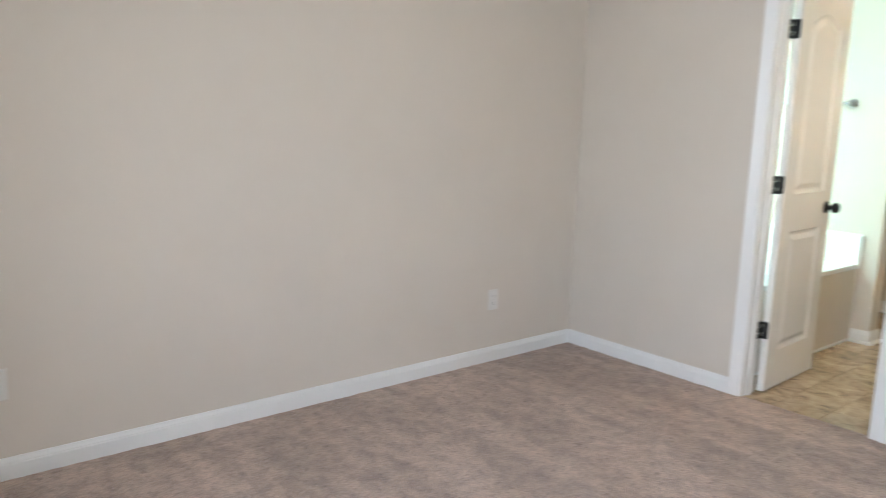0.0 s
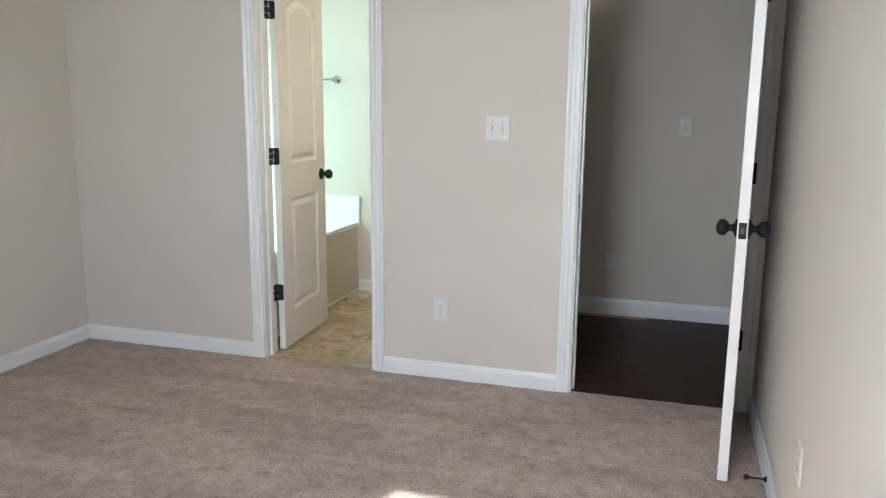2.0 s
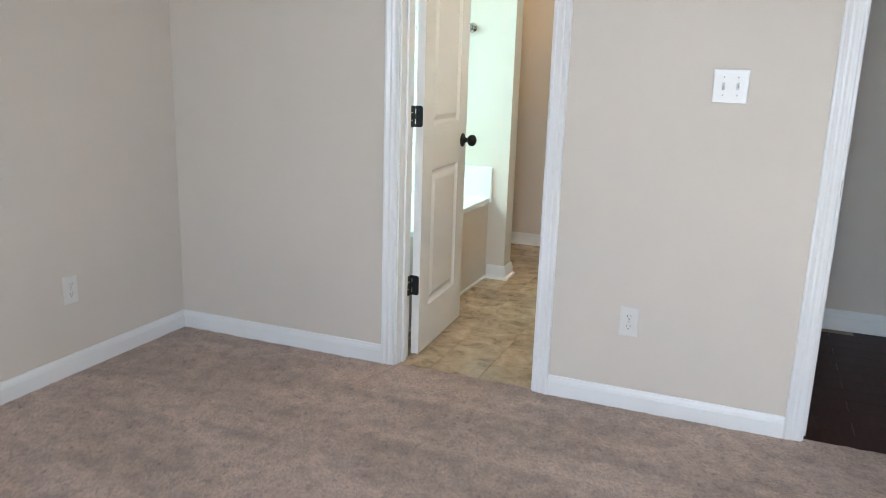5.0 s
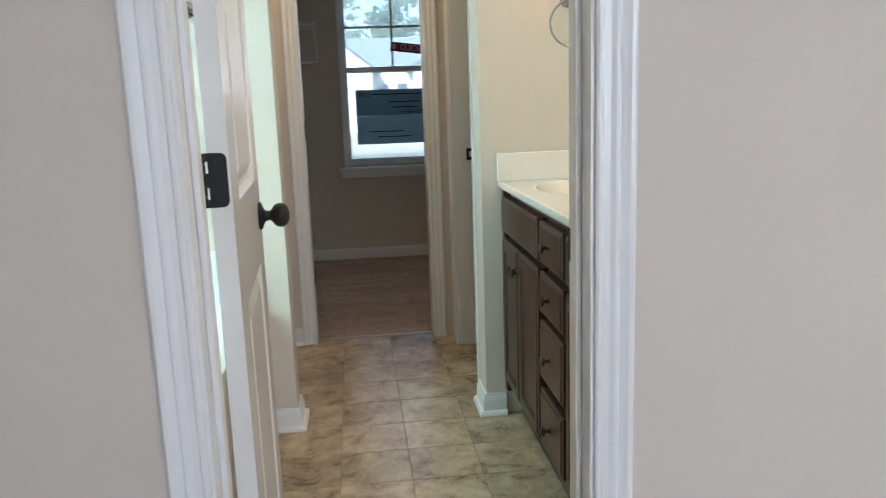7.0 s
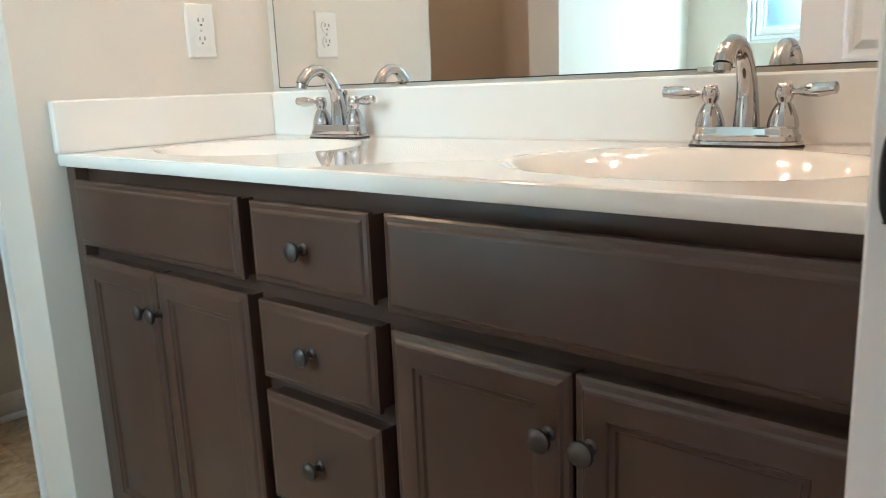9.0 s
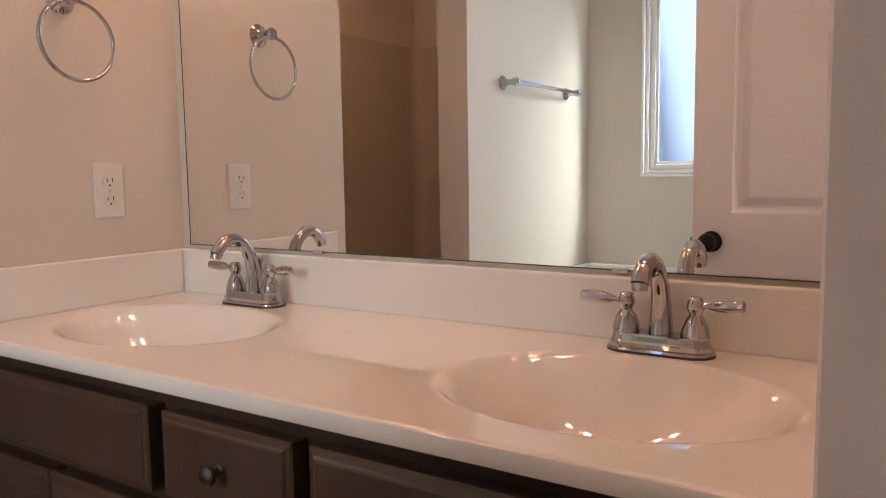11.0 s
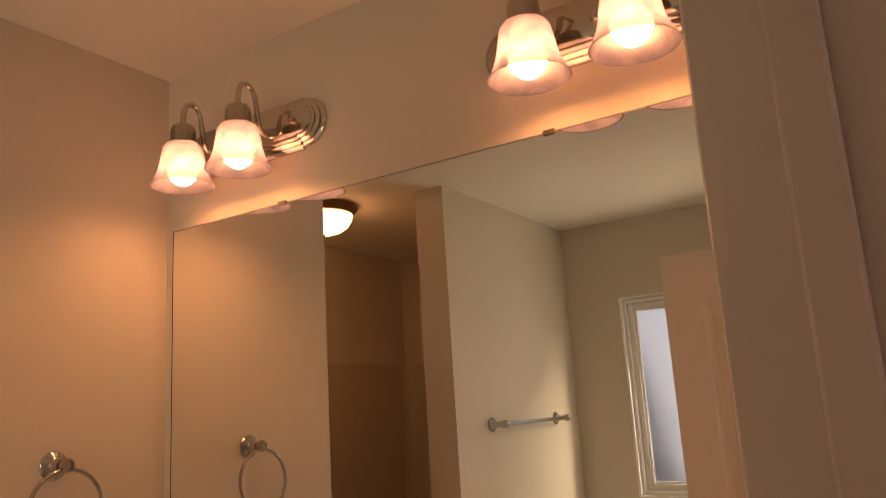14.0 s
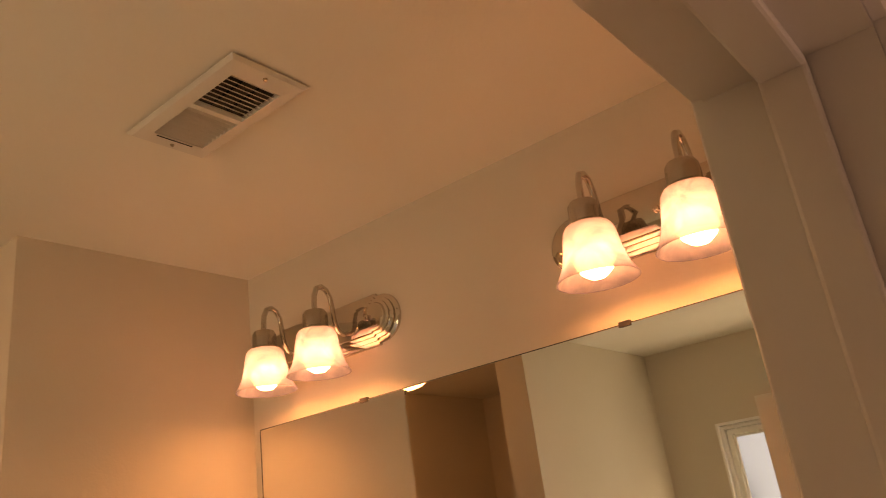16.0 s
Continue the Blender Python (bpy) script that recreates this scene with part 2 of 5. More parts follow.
def boxes(*items, bevel=0.0):
    bm = bmesh.new()
    for it in items:
        box(bm, *it, bevel=bevel)
    return bm


def lathe(bm, profile, m=Matrix(), steps=28):
    """Turns (radius, height) pairs about z and places the result by m."""
    rings = []
    for r, h in profile:
        if r < 1e-5:
            rings.append([bm.verts.new(m @ Vector((0, 0, h)))])
        else:
            rings.append([bm.verts.new(m @ Vector((r * math.cos(2 * math.pi * i / steps), r * math.sin(2 * math.pi * i / steps), h))) for i in range(steps)])
    for a, b in zip(rings, rings[1:]):
        for i in range(steps):
            j = (i + 1) % steps
            if len(a) == 1 and len(b) > 1:
                bm.faces.new((a[0], b[i], b[j]))
            elif len(b) == 1 and len(a) > 1:
                bm.faces.new((a[i], a[j], b[0]))
            elif len(a) > 1:
                bm.faces.new((a[i], a[j], b[j], b[i]))
    return bm


def tube(bm, pts, radii, steps=14, caps=True):
    """A round bar along points, with a radius at each."""
    pts = [Vector(p) for p in pts]
    rings, side = [], None
    for i, p in enumerate(pts):
        d = (pts[min(i + 1, len(pts) - 1)] - pts[max(i - 1, 0)]).normalized()
        if side is None:
            side = d.orthogonal().normalized()
        side = (side - d * side.dot(d)).normalized()
        up = d.cross(side)
        r = radii[i] if hasattr(radii, "__len__") else radii
        rings.append([bm.verts.new(p + r * (side * math.cos(2 * math.pi * k / steps) + up * math.sin(2 * math.pi * k / steps))) for k in range(steps)])
    for a, b in zip(rings, rings[1:]):
        for k in range(steps):
            j = (k + 1) % steps
            bm.faces.new((a[k], a[j], b[j], b[k]))
    if caps:
        bm.faces.new(rings[0][::-1])
        bm.faces.new(rings[-1])
    return bm


def loft(bm, loops, closed=True, cap_first=False, cap_last=False):
    rows = [[bm.verts.new(p) for p in lp] for lp in loops]
    n = len(rows[0])
    for a, b in zip(rows, rows[1:]):
        for k in range(n if closed else n - 1):
            j = (k + 1) % n
            bm.faces.new((a[k], a[j], b[j], b[k]))
    if cap_first:
        bm.faces.new(rows[0][::-1])
    if cap_last:
        bm.faces.new(rows[-1])
    return bm


# ---- plan ----
H = 2.44            # ceilings
TW = 0.122          # wall thickness
XL, XR = -1.16, 2.404   # bedroom side walls
YB = -3.80          # bedroom window wall
BD0, BD1, BDH = -0.014, 0.592, 2.02     # bathroom door opening
HD0, HD1, HDH = 1.602, 2.335, 2.02   # hall door opening
XV = 1.268          # vanity wall
YE = 1.568          # end wall of the vanity, and the wing wall by the tub
YE2 = 1.725
XW, XS = -0.030, 0.678   # ends of the wing wall and of the vanity's end wall
YC = 2.600          # closet wall
YC2 = YC + TW
CD0, CD1 = -0.005, 0.580
YZ = 4.690          # closet window wall
WIN_Z0, WIN_Z1 = 0.705, 2.09


def slab_wall(name, axis, at0, at1, a0, a1, openings=(), z0=0.0, z1=H, label="beige painted drywall wall"):
    """A wall along axis ('x' or 'y') between two planes, with openings (from, to, sill, head) cut through it."""
    cuts = sorted({a0, a1, *[v for o in openings for v in o[:2]]})
    bm = bmesh.new()
    for u, v in zip(cuts, cuts[1:]):
        hole = [o for o in openings if o[0] <= u + 1e-6 and o[1] >= v - 1e-6]
        spans = [(z0, z1)] if not hole else [(z0, hole[0][2]), (hole[0][3], z1)]
        for s, t in spans:
            if t - s > 1e-4:
                if axis == 'x':
                    box(bm, u, at0, s, v, at1, t)
                else:
                    box(bm, at0, u, s, at1, v, t)
    bmesh.ops.remove_doubles(bm, verts=bm.verts[:], dist=1e-5)
    return tagged(part(name, bm, M_WALL), label, "wall", kind="structure")


JT = 0.018   # jamb boards stand inside the rough opening
door_wall = slab_wall("wall_doors", 'x', 0, TW, XL - 0.15, XR + 0.12, [(BD0 - JT, BD1 + JT, 0, BDH + JT), (HD0 - JT, HD1 + JT, 0, HDH + JT)])
BW1, BW2 = (0.065, 0.875), (0.895, 1.705)
slab_wall("wall_bedroom_windows", 'x', YB - 0.15, YB, XL - 0.15, XR + 0.12, [(*BW1, WIN_Z0, WIN_Z1), (*BW2, WIN_Z0, WIN_Z1)])
slab_wall("wall_bedroom_west", 'y', XL - 0.15, XL, YB, 0)
slab_wall("wall_bedroom_east", 'y', XR, XR + 0.12, YB, 0)
BTW = (0.40, 1.298, 1.112, 2.052)
slab_wall("wall_bathroom_west", 'y', XL - 0.15, XL, TW, YC, [BTW])
slab_wall("wall_vanity", 'y', XV, XV + TW, TW, YE)
slab_wall("wall_vanity_end", 'x', YE, YE2, XS, XV + TW)
slab_wall("wall_wing", 'x', YE, YE + 0.13, XL, XW)
slab_wall("wall_closet_door", 'x', YC, YC2, XL - 0.15, 2.6, [(CD0 - JT, CD1 + JT, 0, BDH + JT)])
WC0, WC1 = YE2 + 0.045, 2.425
slab_wall("wall_toilet_room", 'y', XS + 0.012, XS + 0.012 + 0.115, YE2, YC, [(WC0 - JT, WC1 + JT, 0, BDH + JT)])
slab_wall("wall_toilet_room_east", 'y', 1.9, 2.0, YE2, YC)
slab_wall("wall_toilet_room_south", 'x', YE2 - 0.1, YE2, XV + TW, 2.0)
slab_wall("wall_closet_west", 'y', -1.31, -1.16, YC2, YZ)
slab_wall("wall_closet_east", 'y', 1.55, 1.67, YC2, YZ)
CW = (0.150, 0.956)
slab_wall("wall_closet_window", 'x', YZ, YZ + 0.15, -1.31, 1.67, [(*CW, WIN_Z0, WIN_Z1)])
YHALL = 1.47
slab_wall("wall_hall_back", 'x', YHALL, YHALL + 0.1, XV + TW, 4.2, [(2.465, 3.16, 0, 2.04)])
slab_wall("wall_hall_beyond", 'x', YHALL + 0.9, YHALL + 1.0, 2.0, 4.2)
slab_wall("wall_hall_east", 'y', 4.2, 4.3, TW, YHALL + 1.0)
slab_wall("wall_hall_south", 'x', TW - 0.1, TW, XR + 0.12, 4.3)


def ceiling(name, x0, y0, x1, y1):
    bm = boxes((x0, y0, H, x1, y1, H + 0.12))
    return tagged(part(name, bm, M_CEIL), "off-white painted drywall ceiling", "ceiling", kind="structure")


ceiling("ceiling_bedroom", XL - 0.15, YB - 0.15, XR + 0.12, TW / 2)
ceiling("ceiling_bathroom", XL - 0.15, TW / 2 + 0.001, XV + TW / 2, YC + TW / 2)
ceiling("ceiling_toilet_room", XV + TW / 2 + 0.001, YE, 2.0, YC + TW / 2)
ceiling("ceiling_closet", -1.31, YC + TW / 2 + 0.001, 1.67, YZ + 0.15)
ceiling("ceiling_hall", XV + TW / 2 + 0.001, TW / 2 + 0.001, 4.3, YE - 0.001)
ceiling("ceiling_hall_beyond", 2.001, YE, 4.3, YHALL + 1.0)

# ---- floors ----


def carpet_floor(name, x0, y0, x1, y1):
    bm = bmesh.new()
    nx, ny = int((x1 - x0) / 0.035), int((y1 - y0) / 0.035)
    vs = [[bm.verts.new((x0 + (x1 - x0) * i / nx, y0 + (y1 - y0) * j / ny, 0.004 * noise.noise(Vector((i * 0.9, j * 0.9, 3))) + 0.002)) for j in range(ny + 1)] for i in range(nx + 1)]
    for i in range(nx):
        for j in range(ny):
            bm.faces.new((vs[i][j], vs[i + 1][j], vs[i + 1][j + 1], vs[i][j + 1]))
    return tagged(part(name, bm, M_CARPET, smooth=True), "beige cut-pile carpet with vacuum tracks", "carpet", kind="structure")


carpet_floor("floor_bedroom", XL - 0.02, YB - 0.02, XR + 0.02, 0.018)
carpet_floor("floor_closet", -1.17, YC + 0.05, 1.56, YZ + 0.02)
base = tagged(part("floor_slab", boxes((XL - 0.15, YB - 0.15, -0.32, XR + 0.12, TW - 0.1, -0.02), (XL - 0.15, TW - 0.1, -0.32, 4.3, YHALL + 1.0, -0.02), (XL - 0.15, YHALL + 1.0, -0.32, 2.0, YZ + 0.15, -0.02)), M_GROUT), "concrete floor slab under the rooms", "floor", kind="structure")
floor_bath = tagged(part("floor_bathroom", boxes((XL, 0.0185, -0.02, 1.9, YC + 0.05, -0.0025)), M_GROUT), "tan stone-look tile floor with recessed joints", "floor", kind="structure")
floor_hall = tagged(part("floor_hall", boxes((XV + TW, 0.0185, -0.02, 4.2, YHALL + 0.95, -0.004)), M_SLOT), "dark stained hardwood plank floor", "floor", kind="structure")

# ---- trim ----
CASING = [(0, 0), (0, 0.009), (0.004, 0.0115), (0.009, 0.0115), (0.012, 0.009), (0.022, 0.010), (0.030, 0.0135), (0.035, 0.0135), (0.038, 0.0115), (0.046, 0.0145), (0.052, 0.0175), (0.058, 0.018), (0.062, 0.014), (0.062, 0)]


def door_frame(name, m, x0, x1, head, depth, front=True, back=True, left_w=1.0, right_w=1.0, label="white painted door frame with moulded casing"):
    """Jambs, stop and casings round an opening. Local x runs along the wall, y through it, 0 being the front face."""
    f = thing(name, m, label, "door frame", kind="structure")
    part("jamb", boxes((x0 - JT, 0.0005, 0, x0, depth - 0.0005, head)), M_TRIM, f)
    part("jamb", boxes((x1, 0.0005, 0, x1 + JT, depth - 0.0005, head)), M_TRIM, f)
    part("head_jamb", boxes((x0 - JT, 0.0005, head, x1 + JT, depth - 0.0005, head + JT - 0.001)), M_TRIM, f)
    for on, y, s in ((front, 0.0, -1), (back, depth, 1)):
        if not on:
            continue
        r = 0.006
        for side, xe, k, w in (("left", x0 - r, -1, left_w), ("right", x1 + r, 1, right_w)):
            bm = bmesh.new()
            lo = [(xe + k * u * w, y + s * d, 0.0) for u, d in CASING]
            hi = [(xe + k * u * w, y + s * d, head + r + u) for u, d in CASING]
            loft(bm, [lo, hi], cap_first=True, cap_last=True)
            part("casing", bm, M_TRIM, f)
        bm = bmesh.new()
        lo = [(x0 - r - u * left_w, y + s * d, head + r + u) for u, d in CASING]
        hi = [(x1 + r + u * right_w, y + s * d, head + r + u) for u, d in CASING]
        loft(bm, [lo, hi], cap_first=True, cap_last=True)
        part("head_casing", bm, M_TRIM, f)
    return f


def door_stop(f, x0, x1, head, y):
    part("door_stop", boxes((x0, y, 0, x0 + 0.011, y + 0.034, head), bevel=0.003), M_TRIM, f)
    part("door_stop", boxes((x1 - 0.011, y, 0, x1, y + 0.034, head), bevel=0.003), M_TRIM, f)
    part("door_stop", boxes((x0, y, head - 0.011, x1, y + 0.034, head), bevel=0.003), M_TRIM, f)


frame_bath = door_frame("door_frame_1", Matrix(), BD0, BD1, BDH, TW)
door_stop(frame_bath, BD0, BD1, BDH, 0.045)
frame_hall = door_frame("door_frame_2", Matrix(), HD0, HD1, HDH, TW, right_w=0.98)
door_stop(frame_hall, HD0, HD1, HDH, 0.05)
frame_closet = door_frame("door_frame_3", pose(0, YC, 0), CD0, CD1, BDH, TW)
frame_wc = door_frame("door_frame_4", pose(XS + 0.012, YC, 0, 0, 0, -90), YC - WC1, YC - WC0, BDH, 0.115, back=False, right_w=0.3)
frame_room = door_frame("door_frame_5", pose(0, YHALL, 0), 2.485, 3.14, 2.02, 0.1, back=False)

BASE = [(0, 0), (0.0145, 0), (0.0145, 0.058), (0.0125, 0.062), (0.0125, 0.066), (0.009, 0.073), (0.006, 0.083), (0, 0.083)]
SHOE = [(0.0145, 0), (0.030, 0), (0.029, 0.008), (0.024, 0.015), (0.0145, 0.018)]


def baseboard(pts, shoe=False, high=1.0):
    """A skirting along plan points; the room lies to the left of the way."""
    bm = bmesh.new()
    pts = [Vector((*p, 0)) for p in pts]
    for prof in ([BASE, SHOE] if shoe else [BASE]):
        loops = []
        for i, p in enumerate(pts):
            dirs = []
            if i > 0:
                dirs.append((p - pts[i - 1]).normalized())
            if i < len(pts) - 1:
                dirs.append((pts[i + 1] - p).normalized())
            ns = [Vector((-d.y, d.x, 0)) for d in dirs]
            nrm = ns[0] if len(ns) == 1 else (ns[0] + ns[1]) / max(0.2, (1 + ns[0].dot(ns[1])))
            loops.append([p + nrm * u + Vector((0, 0, h * (high if prof is BASE else 1))) for u, h in prof])
        loft(bm, loops, cap_first=True, cap_last=True)
    return tagged(part("baseboard", bm, M_TRIM), "white painted baseboard with a moulded top", "baseboard", kind="structure")


C = 0.0685
baseboard([(HD0 - C, 0), (BD1 + C, 0)])
baseboard([(BD0 - C, 0), (XL, 0), (XL, YB), (XR, YB), (XR, -0.02)])
baseboard([(XV + TW, TW), (XV + TW, YHALL)][::-1], high=1.3)
baseboard([(2.396, YHALL), (XV + TW, YHALL)], high=1.3)
baseboard([(CD0 - C, YC), (-0.358, YC)], shoe=True)
baseboard([(-0.358, YE + 0.13), (XW, YE + 0.13), (XW, YE), (-0.14, YE)], shoe=True)
baseboard([(XS + 0.075, YE), (XS, YE), (XS, YE2 - 0.004)], shoe=True)
baseboard([(1.9, YC), (XS + 0.13, YC)], shoe=True)
baseboard([(1.55, YZ), (-1.16, YZ), (-1.16, YC2)])
baseboard([(1.55, YC2), (1.55, YZ)])
part("threshold", boxes((CD0, YC + 0.045, 0.0, CD1, YC + 0.062, 0.006), bevel=0.002), M_METALSTRIP)
tagged(bpy.data.objects["threshold"], "thin metal threshold strip between tile and carpet", "threshold", kind="structure")

# ---- doors ----


def panel_loops(x0, x1, z0, z1, rise, ins, n=14):
    """An outline with an arched top, drawn in by ins."""
    x0, x1, z0 = x0 + ins, x1 - ins, z0 + ins
    pts = [(x0, z0), (x1, z0)]
    for i in range(n + 1):
        t = i / n
        x = x1 + (x0 - x1) * t
        pts.append((x, z1 - ins + rise * math.sin(math.pi * t) ** 1.3))
    return pts


def knob_parts(parent, m, name="knob"):
    """A round door knob on its rosette; local z points away from the door."""
    bm = bmesh.new()
    lathe(bm, [(0, 0), (0.032, 0), (0.033, 0.003), (0.031, 0.007), (0.022, 0.010), (0.014, 0.014), (0.0115, 0.020), (0.0115, 0.026), (0.015, 0.030),
               (0.023, 0.035), (0.0275, 0.043), (0.0285, 0.051), (0.0265, 0.059), (0.020, 0.066), (0.010, 0.070), (0, 0.071)], m)
    return part(name, bm, M_BLACK, parent, "dark bronze door knob", smooth=True)


def panel_door(name, m, width, height, label):
    """A moulded two-panel door, its upper panel arched. Local: hinge edge at x = 0, thickness from y = 0 to 0.035."""
    d = thing(name, m, label, "door", kind="structure")
    T = 0.035
    st = 0.118 if width < 0.65 else 0.135
    x0, x1 = st, width - st
    panels = ((0.200, 0.815, 0.0), (1.004, 1.83, 0.055))
    bm = bmesh.new()
    for y in (0.0, T):
        def poly(pts):
            bm.faces.new([bm.verts.new((px, y, pz)) for px, pz in pts])
        poly([(0, 0), (x0, 0), (x0, height), (0, height)])
        poly([(x1, 0), (width, 0), (width, height), (x1, height)])
        poly([(x0, 0), (x1, 0), (x1, panels[0][0]), (x0, panels[0][0])])
        poly([(x0, panels[0][1]), (x1, panels[0][1]), (x1, panels[1][0]), (x0, panels[1][0])])
        arch = panel_loops(x0, x1, panels[1][0], panels[1][1], panels[1][2], 0)[2:]
        for (ax, az), (bx, bz) in zip(arch, arch[1:]):
            poly([(ax, az), (bx, bz), (bx, height), (ax, height)])
    for e in ((0, 0, 0, height), (width, 0, width, height)):
        bm.faces.new([bm.verts.new(p) for p in ((e[0], 0, 0), (e[0], T, 0), (e[0], T, height), (e[0], 0, height))])
    for z in (0, height):
        bm.faces.new([bm.verts.new(p) for p in ((0, 0, z), (width, 0, z), (width, T, z), (0, T, z))])
    bmesh.ops.remove_doubles(bm, verts=bm.verts[:], dist=1e-5)
    part("slab", bm, M_DOOR, d)
    for y, s in ((0.0, 1), (T, -1)):
        for z0, z1, rise in panels:
            bm = bmesh.new()
            loops = [[(px, y + s * dep * 1.4, pz) for px, pz in panel_loops(x0, x1, z0, z1, rise, ins)]
                     for ins, dep in ((0, 0), (0.005, 0.0045), (0.012, 0.0075), (0.018, 0.0085), (0.024, 0.0085), (0.032, 0.006), (0.046, 0.0015), (0.050, 0.001))]
            loft(bm, loops, cap_last=True)
            part("panel", bm, M_DOOR, d)
    kx, kz = width - 0.060, 0.915
    knob_parts(d, pose(kx, 0, kz, 90, 0, 0))
    knob_parts(d, pose(kx, T, kz, -90, 0, 0))
    part("latch_plate", boxes((width - 0.0005, 0.005, kz - 0.028, width + 0.0015, 0.030, kz + 0.028), bevel=0.0006), M_BLACK, d, "dark bronze latch plate")
    bm = boxes((width + 0.001, 0.011, kz - 0.010, width + 0.011, 0.024, kz + 0.010), bevel=0.002)
    part("latch_bolt", bm, M_PEWTER, d)
    return d


def hinge(parent, z):
    """A butt hinge on the door's hinge edge: a round-cornered leaf, its screws and the barrel."""
    bm = bmesh.new()
    r, pts = 0.011, []
    for cy, cz, a0 in ((0.004 + r, -0.0445 + r, 180), (0.004 + r, 0.0445 - r, 90)):
        for k in range(7):
            a = radians(a0 + 90 * k / 6)
            pts.append((cy + r * math.cos(a), cz + r * math.sin(a)))
    low, high = pts[:7], pts[7:]
    ring = [(0.0345, -0.0445)] + low[::-1] + high[::-1] + [(0.0345, 0.0445)]
    loft(bm, [[(-0.0002, y, z + h) for y, h in ring], [(-0.0020, y, z + h) for y, h in ring]], cap_first=True, cap_last=True)
    for z0, z1 in ((-0.0445, -0.031), (-0.012, 0.012), (0.031, 0.0445)):
        box(bm, -0.0020, 0.0344, z + z0, -0.0002, 0.0405, z + z1)
    for k in range(5):
        h0 = -0.0445 + k * 0.0178 + 0.0006
        lathe(bm, [(0, h0), (0.006, h0), (0.006, h0 + 0.0166), (0, h0 + 0.0166)], pose(-0.003, 0.0435, z), 12)
    for dz in (-0.03, 0.0, 0.03):
        lathe(bm, [(0, 0), (0.0042, 0), (0.0036, 0.0011), (0, 0.0013)], pose(-0.0020, 0.019, z + dz, 0, -90, 0), 8)
    return part("hinge", bm, M_BLACK, parent, "dark bronze butt hinge", smooth=True)


# the bathroom door stands open into the bathroom, past a right angle from its closed place
BATH_SWING = 93.0
door_bath = panel_door("door_1", pose(BD0, TW + 0.008, 0.012, 0, 0, BATH_SWING) @ pose(0.003, -0.043, 0), BD1 - BD0 - 0.006, 2.0, "white two-panel arch-top door standing open into the bathroom")
HINGE_Z = (0.318, 1.052, 1.79)
for z in HINGE_Z:
    hinge(door_bath, z)
    for dz in (-0.0445, -0.0135, 0.0175):
        part("hinge_leaf", boxes((BD0 - 0.0005, TW - 0.034, z + 0.012 + dz, BD0 + 0.0018, TW + 0.006, z + 0.012 + dz + 0.027), bevel=0.0005), M_BLACK, frame_bath, "dark bronze hinge leaf")


def strike(parent, x, s, y0, y1, z, lip):
    """A strike plate on a jamb face at x, which looks towards s; its lip curls round the jamb's edge at y1."""
    bm = bmesh.new()
    r, hz = 0.006, 0.0285
    pts = [(y1, -hz), (y1, hz)]
    for cz, a0 in ((hz - r, 90), (-hz + r, 180)):
        for k in range(5):
            a = radians(a0 + 90 * k / 4)
            pts.append((y0 + r + r * math.cos(a), cz + r * math.sin(a)))
    loft(bm, [[(x + s * d, y, z + h) for y, h in pts] for d in (-0.0003, 0.0018)], cap_first=True, cap_last=True)
    plate = part("strike_plate", bm, M_BLACK, parent, "dark bronze strike plate")
    bm = bmesh.new()
    cols = []
    for k in range(9):
        h = -hz + 0.002 + (2 * hz - 0.004) * k / 8
        bulge = lip * (1 - (2 * k / 8 - 1) ** 2) ** 0.5 if 0 < k < 8 else 0.0
        cols.append([(x + s * 0.0018, y1 - 0.0005, z + h), (x + s * 0.0012, y1 + bulge * 0.6, z + h), (x - s * 0.002, y1 + bulge, z + h), (x - s * 0.004, y1 + bulge, z + h), (x - s * 0.0004, y1 - 0.0005, z + h)])
    loft(bm, cols, cap_first=True, cap_last=True)
    part("lip", bm, M_BLACK, plate)
    ym = y0 + (y1 - y0) * 0.36
    part("latch_hole", boxes((x + min(0, s * 0.0022), ym - 0.0085, z - 0.0135, x + max(0, s * 0.0022), ym + 0.0085, z + 0.0135), bevel=0.0008), M_WALL, plate, "bare wood latch hole")
    part("hole_edge", boxes((x + min(0, s * 0.0026), ym + 0.0068, z - 0.008, x + max(0, s * 0.0026), ym + 0.0115, z + 0.008), bevel=0.0006), M_BLACK, plate)
    for dz in (-0.0205, 0.0205):
        bm = bmesh.new()
        lathe(bm, [(0, 0.0024), (0.0025, 0.0023), (0.0034, 0.0015)], pose(x, ym + 0.004, z + dz, 0, 90 * s, 0), 10)
        part("screw", bm, M_PEWTER, plate)


strike(frame_bath, BD1, -1, 0.082, TW + 0.0005, 0.928, 0.0045)
part("strike_plate", boxes((HD0 - 0.0005, 0.005, 0.885, HD0 + 0.0016, 0.030, 0.945), bevel=0.0005), M_BLACK, frame_hall, "dark bronze strike plate")
part("strike_plate", boxes((YC - WC1 - 0.0005, 0.06, 0.90, YC - WC1 + 0.002, 0.105, 0.955), bevel=0.0006), M_BLACK, frame_wc, "dark bronze strike plate")
part("strike_hole", boxes((YC - WC1 + 0.0018, 0.073, 0.915, YC - WC1 + 0.0026, 0.09, 0.940)), M_WALL, frame_wc)
for z in (0.33, 1.06):
    part("hinge_leaf", boxes((CD0 - 0.0005, TW - 0.034, z - 0.0445, CD0 + 0.002, TW + 0.006, z + 0.0445), bevel=0.0006), M_BLACK, frame_closet, "dark bronze hinge leaf")

